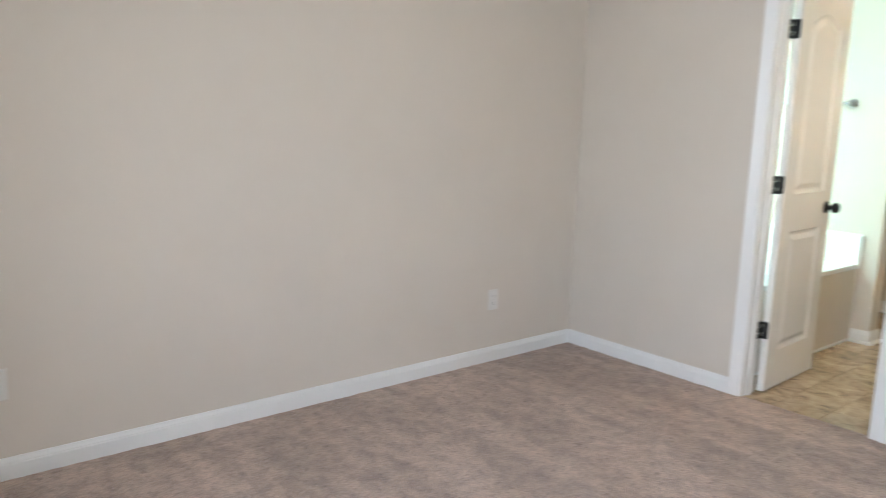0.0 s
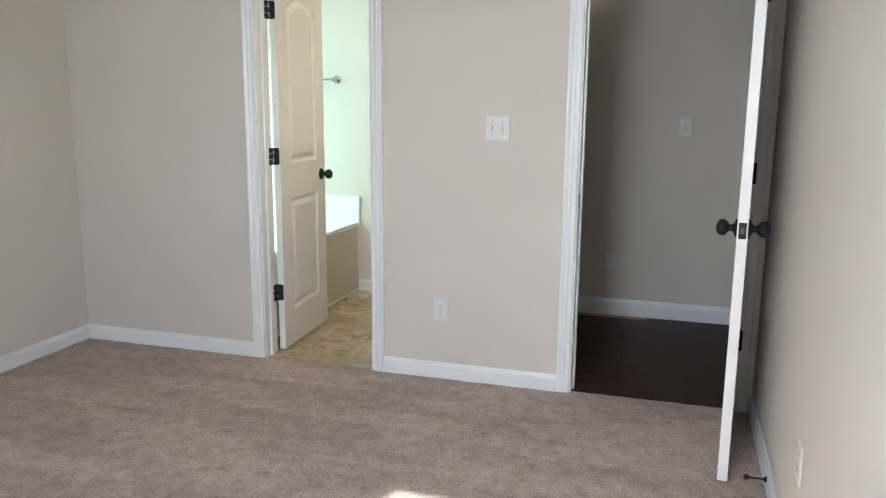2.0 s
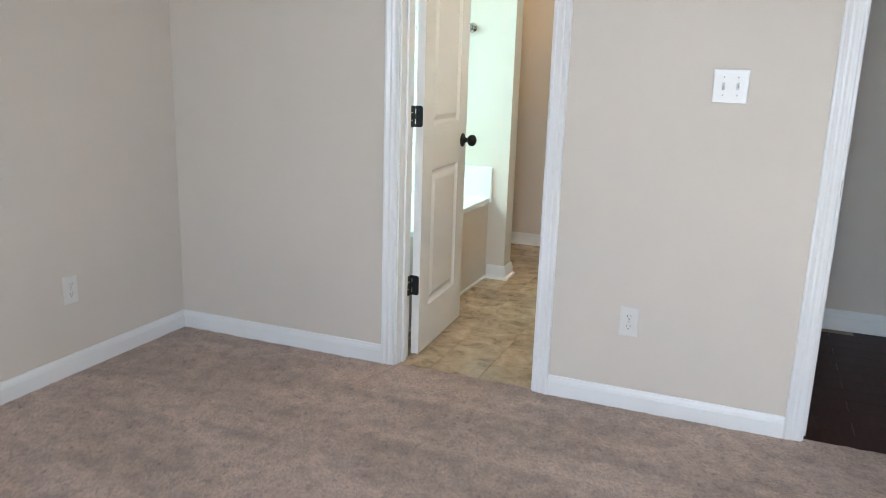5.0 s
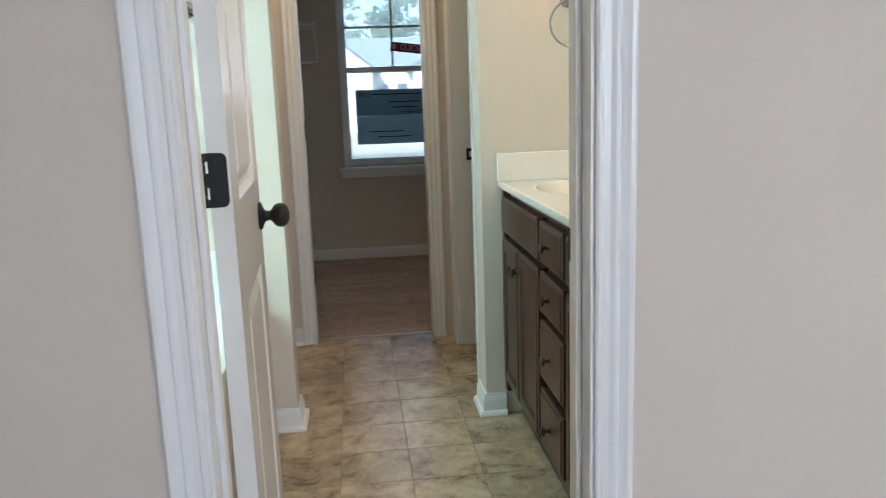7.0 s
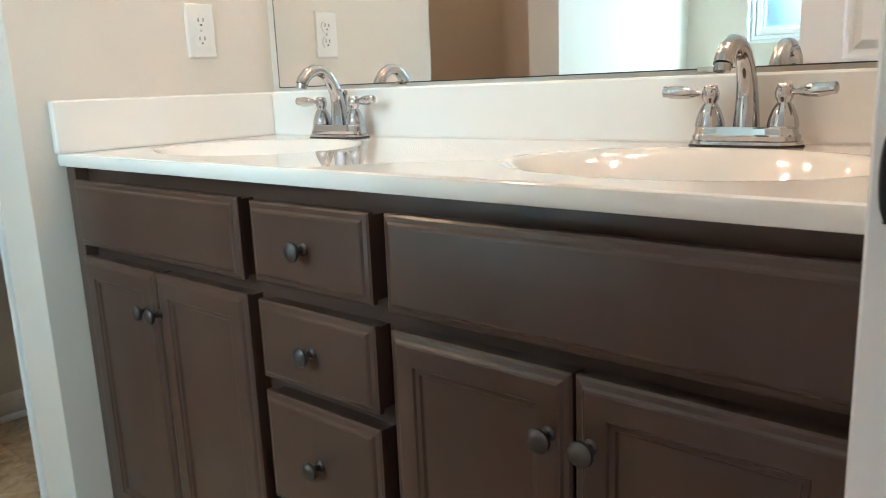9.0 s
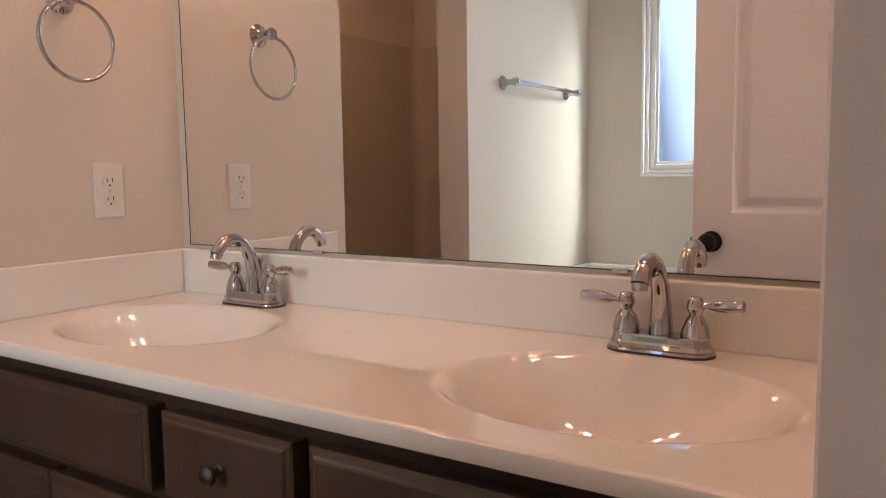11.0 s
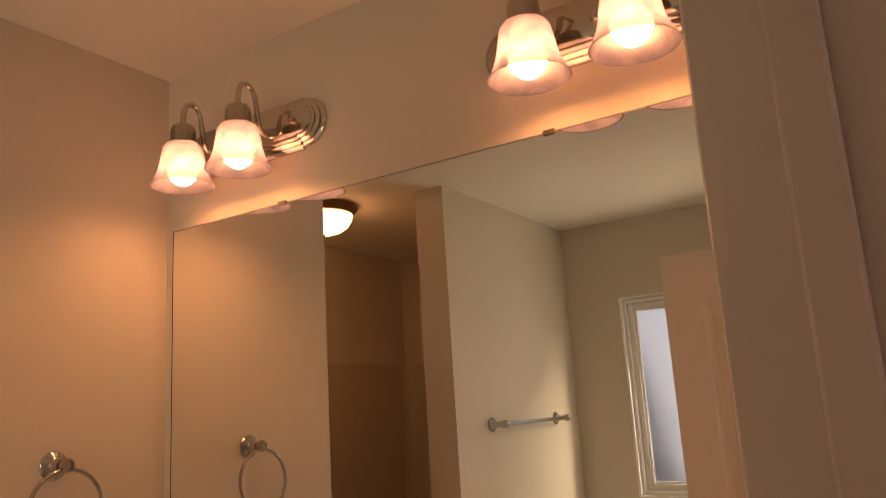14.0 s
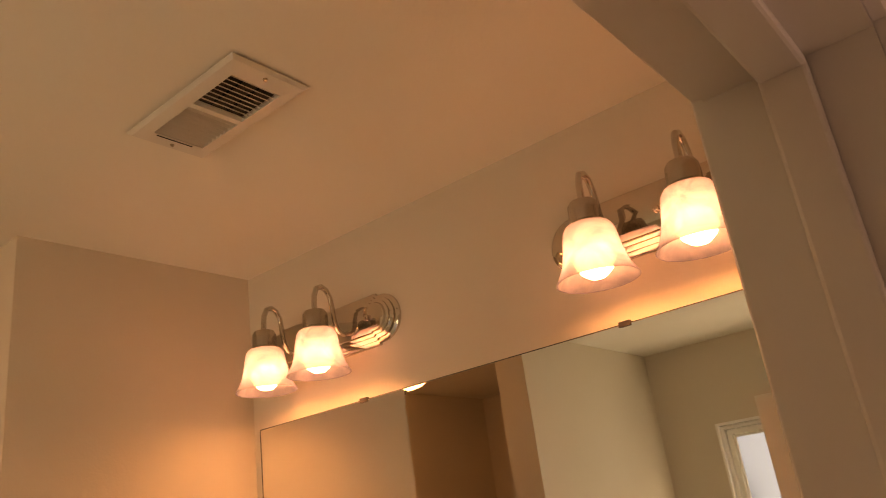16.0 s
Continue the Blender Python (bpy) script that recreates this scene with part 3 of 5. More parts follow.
# the hall door stands open into the bedroom, close to the side wall
door_hall = panel_door("door_2", pose(HD1, -0.008, 0.014, 0, 0, -95.2) @ pose(0.003, -0.043, 0), 0.722, 2.0, "white two-panel arch-top door standing open into the bedroom")
for z in HINGE_Z:
    hinge(door_hall, z)
    part("hinge_leaf", boxes((HD1 - 0.0018, -0.004, z + 0.014 - 0.0445, HD1 + 0.0005, 0.034, z + 0.014 + 0.0445), bevel=0.0006), M_BLACK, frame_hall, "dark bronze hinge leaf")

# ---- windows ----


def hung_window(name, m, w, z0, z1, depth, label, glass=M_GLASS):
    """A single-hung vinyl window; the upper sash has a two by two grid. Local x across from 0 to w, y from the room (0) outwards."""
    win = thing(name, m, label, "window", kind="structure")
    zm = z0 + (z1 - z0) * 0.515
    y0 = depth * 0.5
    fr = 0.026
    part("window_frame", boxes((0, y0, z0, fr, y0 + 0.07, z1), (w - fr, y0, z0, w, y0 + 0.07, z1), (fr, y0, z1 - fr, w - fr, y0 + 0.07, z1), (fr, y0, z0, w - fr, y0 + 0.07, z0 + fr), bevel=0.003), M_VINYL, win)
    for nm, a, b, y in (("lower_sash", z0 + fr, zm + 0.022, y0 + 0.006), ("upper_sash", zm - 0.018, z1 - fr, y0 + 0.036)):
        s = 0.030
        sash = part(nm, boxes((fr, y, a, fr + s, y + 0.026, b), (w - fr - s, y, a, w - fr, y + 0.026, b), (fr + s, y, b - s, w - fr - s, y + 0.026, b), (fr + s, y, a, w - fr - s, y + 0.026, a + s), bevel=0.003), M_VINYL, win)
        g = part("pane", boxes((fr + s - 0.004, y + 0.010, a + s - 0.004, w - fr - s + 0.004, y + 0.014, b - s + 0.004)), glass, sash)
        g.visible_shadow = False
        if nm == "upper_sash":
            xm, zc = w / 2, (a + b) / 2
            part("grid_bar", boxes((xm - 0.008, y + 0.007, a + s, xm + 0.008, y + 0.018, b - s)), M_VINYL, sash)
            part("grid_bar", boxes((fr + s, y + 0.0075, zc - 0.008, w - fr - s, y + 0.0175, zc + 0.008)), M_VINYL, sash)
    part("window_stool", boxes((-0.040, -0.035, z0 - 0.022, w + 0.040, y0 + 0.004, z0), bevel=0.006), M_TRIM, win, "white painted window stool")
    part("apron", boxes((-0.025, -0.014, z0 - 0.080, w + 0.025, 0.0, z0 - 0.022), bevel=0.004), M_TRIM, win, "white painted apron board")
    return win


hung_window("window_1", pose(CW[0], YZ, 0), CW[1] - CW[0], WIN_Z0, WIN_Z1, 0.15, "white single-hung window over a painted stool", M_VEILED)
hung_window("window_2", pose(BW1[1], YB, 0, 0, 0, 180), 0.81, WIN_Z0, WIN_Z1, 0.15, "white single-hung bedroom window letting in sun")
hung_window("window_3", pose(BW2[1], YB, 0, 0, 0, 180), 0.81, WIN_Z0, WIN_Z1, 0.15, "white single-hung bedroom window letting in sun")

win_bath = thing("window_4", Matrix(), "white framed frosted window above the bathtub", "window", kind="structure")
by0, by1, bz0, bz1 = BTW
wx = XL - 0.024


def ring_frame(a, b, x0, x1):
    """A rectangular frame between two insets of the opening."""
    return boxes((x0, by0 + a, bz0 + a, x1, by0 + b, bz1 - a), (x0, by1 - b, bz0 + a, x1, by1 - a, bz1 - a),
                 (x0, by0 + b, bz1 - b, x1, by1 - b, bz1 - a), (x0, by0 + b, bz0 + a, x1, by1 - b, bz0 + b), bevel=0.0025)


part("window_frame", ring_frame(0.0, 0.013, wx - 0.045, wx + 0.028), M_VINYL, win_bath)
part("window_frame", ring_frame(0.0155, 0.032, wx - 0.045, wx + 0.010), M_VINYL, win_bath)
part("frame_back", ring_frame(0.013, 0.060, wx - 0.045, wx - 0.030), M_VINYL, win_bath)
part("sash", ring_frame(0.035, 0.058, wx - 0.030, wx - 0.002), M_VINYL, win_bath)
part("glazing_bead", ring_frame(0.0595, 0.071, wx - 0.030, wx - 0.010), M_VINYL, win_bath)
g = part("pane", boxes((wx - 0.02, by0 + 0.068, bz0 + 0.068, wx - 0.014, by1 - 0.068, bz1 - 0.068)), M_FROST, win_bath, "frosted glass pane")
g.visible_shadow = False


# ---- vanity ----
CF, CZ = 0.738, 0.887      # front edge and top of the counter
Y0, Y1 = TW + 0.002, YE - 0.002


def rect_loop(y0, y1, z0, z1, ins, x):
    return [(x, y0 + ins, z0 + ins), (x, y1 - ins, z0 + ins), (x, y1 - ins, z1 - ins), (x, y0 + ins, z1 - ins)]


def front(name, parent, y0, y1, z0, z1, panel, face=0.757, label=""):
    """A drawer or door front with a moulded edge; a door also has a sunk panel."""
    steps = [(0.004, -0.0195), (0.004, 0.004), (0, 0.0042), (0, 0.012), (0.003, 0.0145), (0.009, 0.0155), (0.012, 0.0185), (0.015, 0.0195)]
    if panel:
        steps += [(0.040, 0.0195), (0.042, 0.0165), (0.048, 0.0160), (0.050, 0.0125), (0.052, 0.0120)]
    bm = bmesh.new()
    loft(bm, [rect_loop(y0, y1, z0, z1, i, face - d) for i, d in steps], cap_last=True, cap_first=True)
    return part(name, bm, M_CABINET, parent, label)


def cabinet_knob(parent, y, z):
    bm = bmesh.new()
    lathe(bm, [(0, 0), (0.0085, 0), (0.0085, 0.0015), (0.0055, 0.004), (0.0045, 0.010), (0.0055, 0.0145), (0.0125, 0.0175), (0.0145, 0.0205), (0.0140, 0.0235), (0.0105, 0.0265), (0.005, 0.0280), (0, 0.0283)],
          pose(0.757 - 0.0194, y, z, 0, -90, 0), 20)
    return part("knob", bm, M_PEWTER, parent, "dark pewter cabinet knob", smooth=True)


vanity = thing("vanity_cabinet", pose(0, 0, 0), "dark espresso wood double-sink vanity cabinet under the counter", "cabinet")
FX = 0.757
part("body", boxes((FX + 0.03, Y0, 0.10, XV - 0.001, Y1, 0.79), (FX + 0.055, Y0, 0, FX + 0.07, Y1, 0.10)), M_CABINET, vanity)
part("face_frame", boxes((FX + 0.020, Y0, 0.10, FX + 0.03, Y1, 0.862)), M_CABINET, vanity)
part("end_filler", boxes((FX - 0.006, 1.530, 0.10, FX + 0.0195, Y1, 0.862), bevel=0.001), M_CABINET, vanity)
front("drawer_front", vanity, 0.994, 1.522, 0.712, 0.838, False)
front("drawer_front", vanity, 0.147, 0.689, 0.712, 0.838, False)
for z0, z1 in ((0.716, 0.836), (0.566, 0.688), (0.366, 0.544), (0.158, 0.336)):
    d = front("drawer", vanity, 0.716, 0.963, z0, z1, False)
    cabinet_knob(d, 0.8395, (z0 + z1) / 2 + 0.002)
for y0, y1, ky in ((1.260, 1.522, 1.287), (0.991, 1.256, 1.245), (0.424, 0.687, 0.449), (0.147, 0.420, 0.398)):
    d = front("cabinet_door", vanity, y0, y1, 0.156, 0.690, True)
    cabinet_knob(d, ky, 0.618)

SINKS = ((0.985, 0.417), (0.985, 1.265))


def basin_depth(x, y, cx, cy, ax, ay, deep):
    r = math.hypot((x - cx) / ax, (y - cy) / ay)
    if r >= 1.0:
        return 0.0
    return deep * (1 - r ** 2.4) ** 1.36


def basin_top(bm, x0, x1, y0, y1, z, basins, step):
    """A top whose surface sinks into oval bowls."""
    nx, ny = round((x1 - x0) / step), round((y1 - y0) / step)
    rows = []
    for i in range(nx + 1):
        x = x0 + (x1 - x0) * i / nx
        row = []
        for j in range(ny + 1):
            y = y0 + (y1 - y0) * j / ny
            d = max(basin_depth(x, y, *b) for b in basins)
            row.append(bm.verts.new((x, y, z - d)))
        rows.append(row)
    for i in range(nx):
        for j in range(ny):
            bm.faces.new((rows[i][j], rows[i + 1][j], rows[i + 1][j + 1], rows[i][j + 1]))
    return rows


top = thing("countertop", Matrix(), "off-white cultured marble vanity top with two integral oval sinks", "countertop")
bm = bmesh.new()
rows = basin_top(bm, CF + 0.006, XV - 0.002, Y0, Y1, CZ, [(cx, cy, 0.175, 0.232, 0.115) for cx, cy in SINKS], 0.006)
edge = [v.co.copy() for v in rows[0]]
prev = rows[0]
for dx, dz in ((-0.004, -0.0015), (-0.006, -0.006), (-0.006, -0.019), (-0.004, -0.0235), (0.0, -0.025), (0.03, -0.025)):
    cur = [bm.verts.new(c + Vector((dx, 0, dz))) for c in edge]
    for a, b, c2, d2 in zip(prev, prev[1:], cur[1:], cur):
        bm.faces.new((a, b, c2, d2))
    prev = cur
part("counter", bm, M_MARBLE, top, smooth=True)
part("backsplash", boxes((XV - 0.021, Y0, CZ - 0.001, XV - 0.001, Y1, CZ + 0.101), bevel=0.004), M_MARBLE, top)
part("side_splash", boxes((CF - 0.006, Y1 - 0.019, CZ - 0.0005, XV - 0.0215, Y1, CZ + 0.101), bevel=0.004), M_MARBLE, top)
for cx, cy in SINKS:
    bm = bmesh.new()
    lathe(bm, [(0, 0.002), (0.012, 0.002), (0.02, 0.003), (0.022, 0.001), (0.022, -0.004)], pose(cx, cy, CZ - 0.114), 24)
    part("drain", bm, M_CHROME, top, "chrome sink drain", smooth=True)


def racetrack(hl, hh, n=12):
    """A rounded bar outline in (y, z)."""
    pts = []
    for c, a0 in ((hl - hh, -90), (-(hl - hh), 90)):
        for k in range(n + 1):
            a = radians(a0 + 180 * k / n)
            pts.append((c + hh * math.cos(a), hh * math.sin(a)))
    return pts


def faucet(m):
    """A centre-set faucet: base, arched spout, two bell handles with levers. Local -x points into the room, z = 0 is the counter."""
    f = thing("faucet", m, "polished chrome centre-set faucet with two lever handles on the counter", "faucet", "vanity faucets")
    bm = bmesh.new()
    loft(bm, [[(yy, xx, z) for xx, yy in [(p, q) for p, q in racetrack(hl, hh)]] for hl, hh, z in
              ((0.078, 0.030, 0.0017), (0.079, 0.031, 0.004), (0.078, 0.030, 0.0075), (0.075, 0.0275, 0.009), (0.075, 0.0275, 0.015), (0.072, 0.025, 0.018), (0.071, 0.0245, 0.025), (0.068, 0.022, 0.028))],
         cap_first=True, cap_last=True)
    part("base", bm, M_CHROME, f, smooth=True)
    bm = bmesh.new()
    loft(bm, [[(xx, yy, z) for yy, xx in racetrack(0.0798, 0.0318)] for z in (0.0002, 0.0016)], cap_first=True, cap_last=True)
    part("gasket", bm, M_SLOT, f, "dark rubber gasket")
    path = [(0.004, 0.026, 0.0185), (0.004, 0.045, 0.0170), (0.003, 0.068, 0.0152), (-0.001, 0.091, 0.0139), (-0.010, 0.113, 0.0131), (-0.023, 0.1295, 0.0126), (-0.040, 0.1390, 0.0124), (-0.058, 0.1400, 0.0124), (-0.075, 0.1330, 0.0125), (-0.087, 0.1215, 0.0128), (-0.0915, 0.1130, 0.0128)]
    bm = bmesh.new()
    tube(bm, [(x, 0, z) for x, z, r in path], [r for *_, r in path], 20)
    part("spout", bm, M_CHROME, f, smooth=True)
    bm = bmesh.new()
    tube(bm, [(-0.0912, 0, 0.1135), (-0.0935, 0, 0.1040)], 0.0110, 18)
    part("aerator", bm, M_CHROME, f, smooth=True)
    bm = bmesh.new()
    lathe(bm, [(0.0035, 0.026), (0.0035, 0.085), (0.006, 0.088), (0.0065, 0.094), (0.004, 0.098), (0, 0.099)], pose(0.0235, 0, 0), 12)
    part("lift_rod", bm, M_CHROME, f, smooth=True)
    for s in (-1, 1):
        bm = bmesh.new()
        lathe(bm, [(0, 0.026), (0.0205, 0.026), (0.0210, 0.030), (0.0190, 0.040), (0.0152, 0.050), (0.012, 0.056), (0.0090, 0.060), (0.0095, 0.0625), (0.0118, 0.0665), (0.0126, 0.0725), (0.0118, 0.0785), (0.0100, 0.0815), (0.0104, 0.0835), (0.0085, 0.0855), (0, 0.0862)], pose(0, s * 0.051, 0), 24)
        h = part("handle", bm, M_CHROME, f, smooth=True)
        bm = bmesh.new()
        lathe(bm, [(0, 0.010), (0.0048, 0.010), (0.0045, 0.019), (0.0065, 0.023), (0.0092, 0.035), (0.0100, 0.047), (0.0088, 0.059), (0.0078, 0.0625), (0.0086, 0.065), (0.0080, 0.068), (0.005, 0.070), (0, 0.0705)], pose(0, s * 0.051, 0.0735) @ pose(0, 0, 0, -s * 86, 0, 0) @ pose(0, 0, 0, 0, -8, 0), 18)
        part("lever", bm, M_CHROME, h, smooth=True)
    return f


fa = faucet(pose(1.202, SINKS[0][1], CZ))
copy_thing(fa, pose(1.202, SINKS[1][1] + 0.006, CZ))

mirror = thing("wall_mirror", Matrix(), "large frameless wall mirror resting on the backsplash", "mirror")
MZ0, MZ1, MY0, MY1 = CZ + 0.1085, 2.036, TW + 0.03, 1.540
part("mirror_glass", boxes((XV - 0.0062, MY0 + 0.003, MZ0 + 0.002, XV - 0.0054, MY1 - 0.004, MZ1 - 0.002)), M_MIRROR, mirror)
part("backing", boxes((XV - 0.0056, MY0, MZ0, XV - 0.0008, MY1, MZ1)), M_SLOT, mirror, "dark mirror edge and backing")
for y in (1.172, 0.529):
    part("clip", boxes((XV - 0.0095, y - 0.011, MZ1 - 0.006, XV - 0.0008, y + 0.011, MZ1 + 0.004), bevel=0.001), M_PEWTER, mirror, "small metal mirror clip")
for y in (1.140, 0.50):
    part("clip", boxes((XV - 0.0095, y - 0.013, MZ0 - 0.004, XV - 0.0008, y + 0.013, MZ0 + 0.004), bevel=0.001), M_NICKEL, mirror, "small metal mirror clip")

# ---- vanity lights ----


def shade_material():
    mat = bpy.data.materials.new("alabaster_glass")
    mat.use_nodes = True
    n, l = mat.node_tree.nodes, mat.node_tree.links
    n.remove(n["Principled BSDF"])
    co = n.new("ShaderNodeTexCoord")
    cloud = n.new("ShaderNodeTexNoise")
    cloud.inputs["Scale"].default_value, cloud.inputs["Detail"].default_value, cloud.inputs["Distortion"].default_value = 14, 4, 2.0
    l.new(co.outputs["Object"], cloud.inputs["Vector"])
    ramp = n.new("ShaderNodeValToRGB")
    ramp.color_ramp.elements[0].position, ramp.color_ramp.elements[1].position = 0.35, 0.65
    ramp.color_ramp.elements[0].color, ramp.color_ramp.elements[1].color = (0.26, 0.262, 0.36, 1), (0.41, 0.412, 0.54, 1)
    l.new(cloud.outputs["Fac"], ramp.inputs["Fac"])
    tr, di, gl = n.new("ShaderNodeBsdfTranslucent"), n.new("ShaderNodeBsdfDiffuse"), n.new("ShaderNodeBsdfGlossy")
    gl.inputs["Roughness"].default_value = 0.25
    for s in (tr, di):
        l.new(ramp.outputs["Color"], s.inputs["Color"])
    m1, m2 = n.new("ShaderNodeMixShader"), n.new("ShaderNodeMixShader")
    m1.inputs[0].default_value, m2.inputs[0].default_value = 0.22, 0.05
    l.new(tr.outputs[0], m1.inputs[1]), l.new(di.outputs[0], m1.inputs[2])
    l.new(m1.outputs[0], m2.inputs[1]), l.new(gl.outputs[0], m2.inputs[2])
    clear, m3 = n.new("ShaderNodeBsdfTransparent"), n.new("ShaderNodeMixShader")
    clear.inputs["Color"].default_value = (0.95, 0.92, 0.90, 1)
    m3.inputs[0].default_value = 0.21
    l.new(m2.outputs[0], m3.inputs[1]), l.new(clear.outputs[0], m3.inputs[2])
    l.new(m3.outputs[0], n["Material Output"].inputs[0])
    return mat


M_SHADE = shade_material()


def stepped_bar(hl, hh, n=12):
    """A bar outline in (y, z) whose round ends are a step narrower than its straight middle."""
    pts, e = [], hh * 0.90
    for s, a0 in ((1, -90), (-1, 90)):
        c = s * (hl - e)
        pts.append((c - s * 0.012, -s * hh))
        pts.append((c - s * 0.009, -s * e))
        for k in range(n + 1):
            a = radians(a0 + 180 * k / n)
            pts.append((c + e * math.cos(a), e * math.sin(a)))
        pts.append((c - s * 0.009, s * e))
        pts.append((c - s * 0.012, s * hh))
    return pts


def vanity_light(m):
    """A two-lamp bath bar. Local x points into the room, y along the wall, z = 0 at the middle of the plate."""
    f = thing("vanity_light", m, "chrome two-lamp bath bar with lit alabaster glass bell shades", "wall lamp", "vanity lights")
    bm = bmesh.new()
    loft(bm, [[(d, y, z) for y, z in stepped_bar(hl, hh)] for hl, hh, d in
              ((0.228, 0.060, 0.0005), (0.228, 0.060, 0.006), (0.224, 0.056, 0.009), (0.218, 0.050, 0.010), (0.218, 0.050, 0.015), (0.212, 0.044, 0.017), (0.210, 0.042, 0.018), (0.210, 0.042, 0.023), (0.204, 0.036, 0.025), (0.202, 0.034, 0.031), (0.196, 0.028, 0.033))],
         cap_first=True, cap_last=True)
    part("wall_plate", bm, M_NICKEL, f, smooth=True)
    for y in (0.0, 0.158, -0.158):
        bm = bmesh.new()
        lathe(bm, [(0, 0), (0.006, 0), (0.007, 0.003), (0.0055, 0.008), (0, 0.010)], pose(0.033, y, 0, 0, 90, 0), 12)
        part("cap_nut", bm, M_NICKEL, f, smooth=True)
    for y in (-0.088, 0.088):
        bm = bmesh.new()
        tube(bm, [(0.030, y, -0.018), (0.044, y, -0.021), (0.058, y, -0.016), (0.067, y, -0.002), (0.071, y, 0.014), (0.073, y, 0.038), (0.077, y, 0.060), (0.087, y, 0.077), (0.101, y, 0.083), (0.115, y, 0.077), (0.123, y, 0.060), (0.125, y, 0.038), (0.125, y, 0.02)], 0.0062, 12)
        part("arm", bm, M_NICKEL, f, smooth=True)
        bm = bmesh.new()
        lathe(bm, [(0, 0.046), (0.012, 0.046), (0.022, 0.043), (0.0265, 0.036), (0.0275, 0.026), (0.0275, 0.006), (0.030, 0.003), (0.030, -0.001), (0.026, -0.001), (0, -0.001)], pose(0.125, y, -0.020), 24)
        part("socket_cup", bm, M_SATIN, f, "satin nickel socket cup", smooth=True)
        bm = bmesh.new()
        prof = [(0.028, -0.018), (0.037, -0.021), (0.0425, -0.029), (0.046, -0.046), (0.0495, -0.068), (0.0545, -0.088), (0.062, -0.105), (0.069, -0.1165)]
        lathe(bm, prof + [(r - 0.0032, h + 0.0003) for r, h in prof[::-1]], pose(0.125, y, 0), 36)
        part("shade", bm, M_SHADE, f, "lit alabaster glass bell shade", smooth=True)
        bm = bmesh.new()
        lathe(bm, [(0, -0.114), (0.014, -0.111), (0.026, -0.101), (0.0325, -0.087), (0.0320, -0.075), (0.026, -0.064), (0.0165, -0.0575), (0.0125, -0.056), (0, -0.056)], pose(0.125, y, 0), 20)
        part("bulb", bm, M_BULB, f, "glowing bulb", smooth=True)
        bm = bmesh.new()
        lathe(bm, [(0, -0.0558), (0.0122, -0.0558), (0.0128, -0.040), (0.0132, -0.0215), (0, -0.0215)], pose(0.125, y, 0), 16)
        part("lamp_holder", bm, M_PLATE, f, "white lamp holder", smooth=True)
    return f


va = vanity_light(pose(XV, 1.267, 2.203, 0, 0, 180))
copy_thing(va, pose(XV, 0.415, 2.203, 0, 0, 180))

# ---- towel ring, towel bar, plates ----


def towel_ring(m):
    """Local y points away from the wall."""
    f = thing("towel_ring", m, "polished chrome towel ring hanging on the beige wall", "towel ring", "towel rings")
    bm = bmesh.new()
    lathe(bm, [(0, 0), (0.029, 0), (0.030, 0.004), (0.026, 0.009), (0.017, 0.013), (0.012, 0.020), (0.010, 0.034), (0.012, 0.040), (0.015, 0.045), (0.0155, 0.052), (0.012, 0.058), (0, 0.060)], pose(0, 0, 0, -90, 0, 0), 24)
    part("post", bm, M_CHROME, f, smooth=True)
    bm = bmesh.new()
    R, n = 0.0775, 56
    pts = [(R * math.sin(2 * math.pi * k / n), 0.050 + 0.004 * (1 - math.cos(2 * math.pi * k / n)), -R + R * math.cos(2 * math.pi * k / n) - 0.008) for k in range(n + 1)]
    tube(bm, pts, 0.0042, 10)
    part("ring", bm, M_CHROME, f, smooth=True)
    return f


ra = towel_ring(pose(0.998, YE, 1.508, 0, 0, 180))
copy_thing(ra, pose(0.945, TW, 1.494))

bar = thing("towel_bar", Matrix(), "polished chrome towel bar on the wall above the tub", "towel bar")
bm = bmesh.new()
tube(bm, [(-0.905, YE - 0.062, 1.500), (-0.285, YE - 0.062, 1.500)], 0.0085, 14)
part("bar", bm, M_CHROME, bar, smooth=True)
for x in (-0.895, -0.295):
    bm = bmesh.new()
    lathe(bm, [(0, 0), (0.028, 0), (0.029, 0.004), (0.024, 0.010), (0.015, 0.016), (0.011, 0.030), (0.012, 0.044), (0.0155, 0.052), (0.0165, 0.062), (0.0145, 0.072), (0.007, 0.078), (0, 0.079)], pose(x, YE, 1.500, 90, 0, 0), 24)
    part("bar_post", bm, M_CHROME, bar, smooth=True)


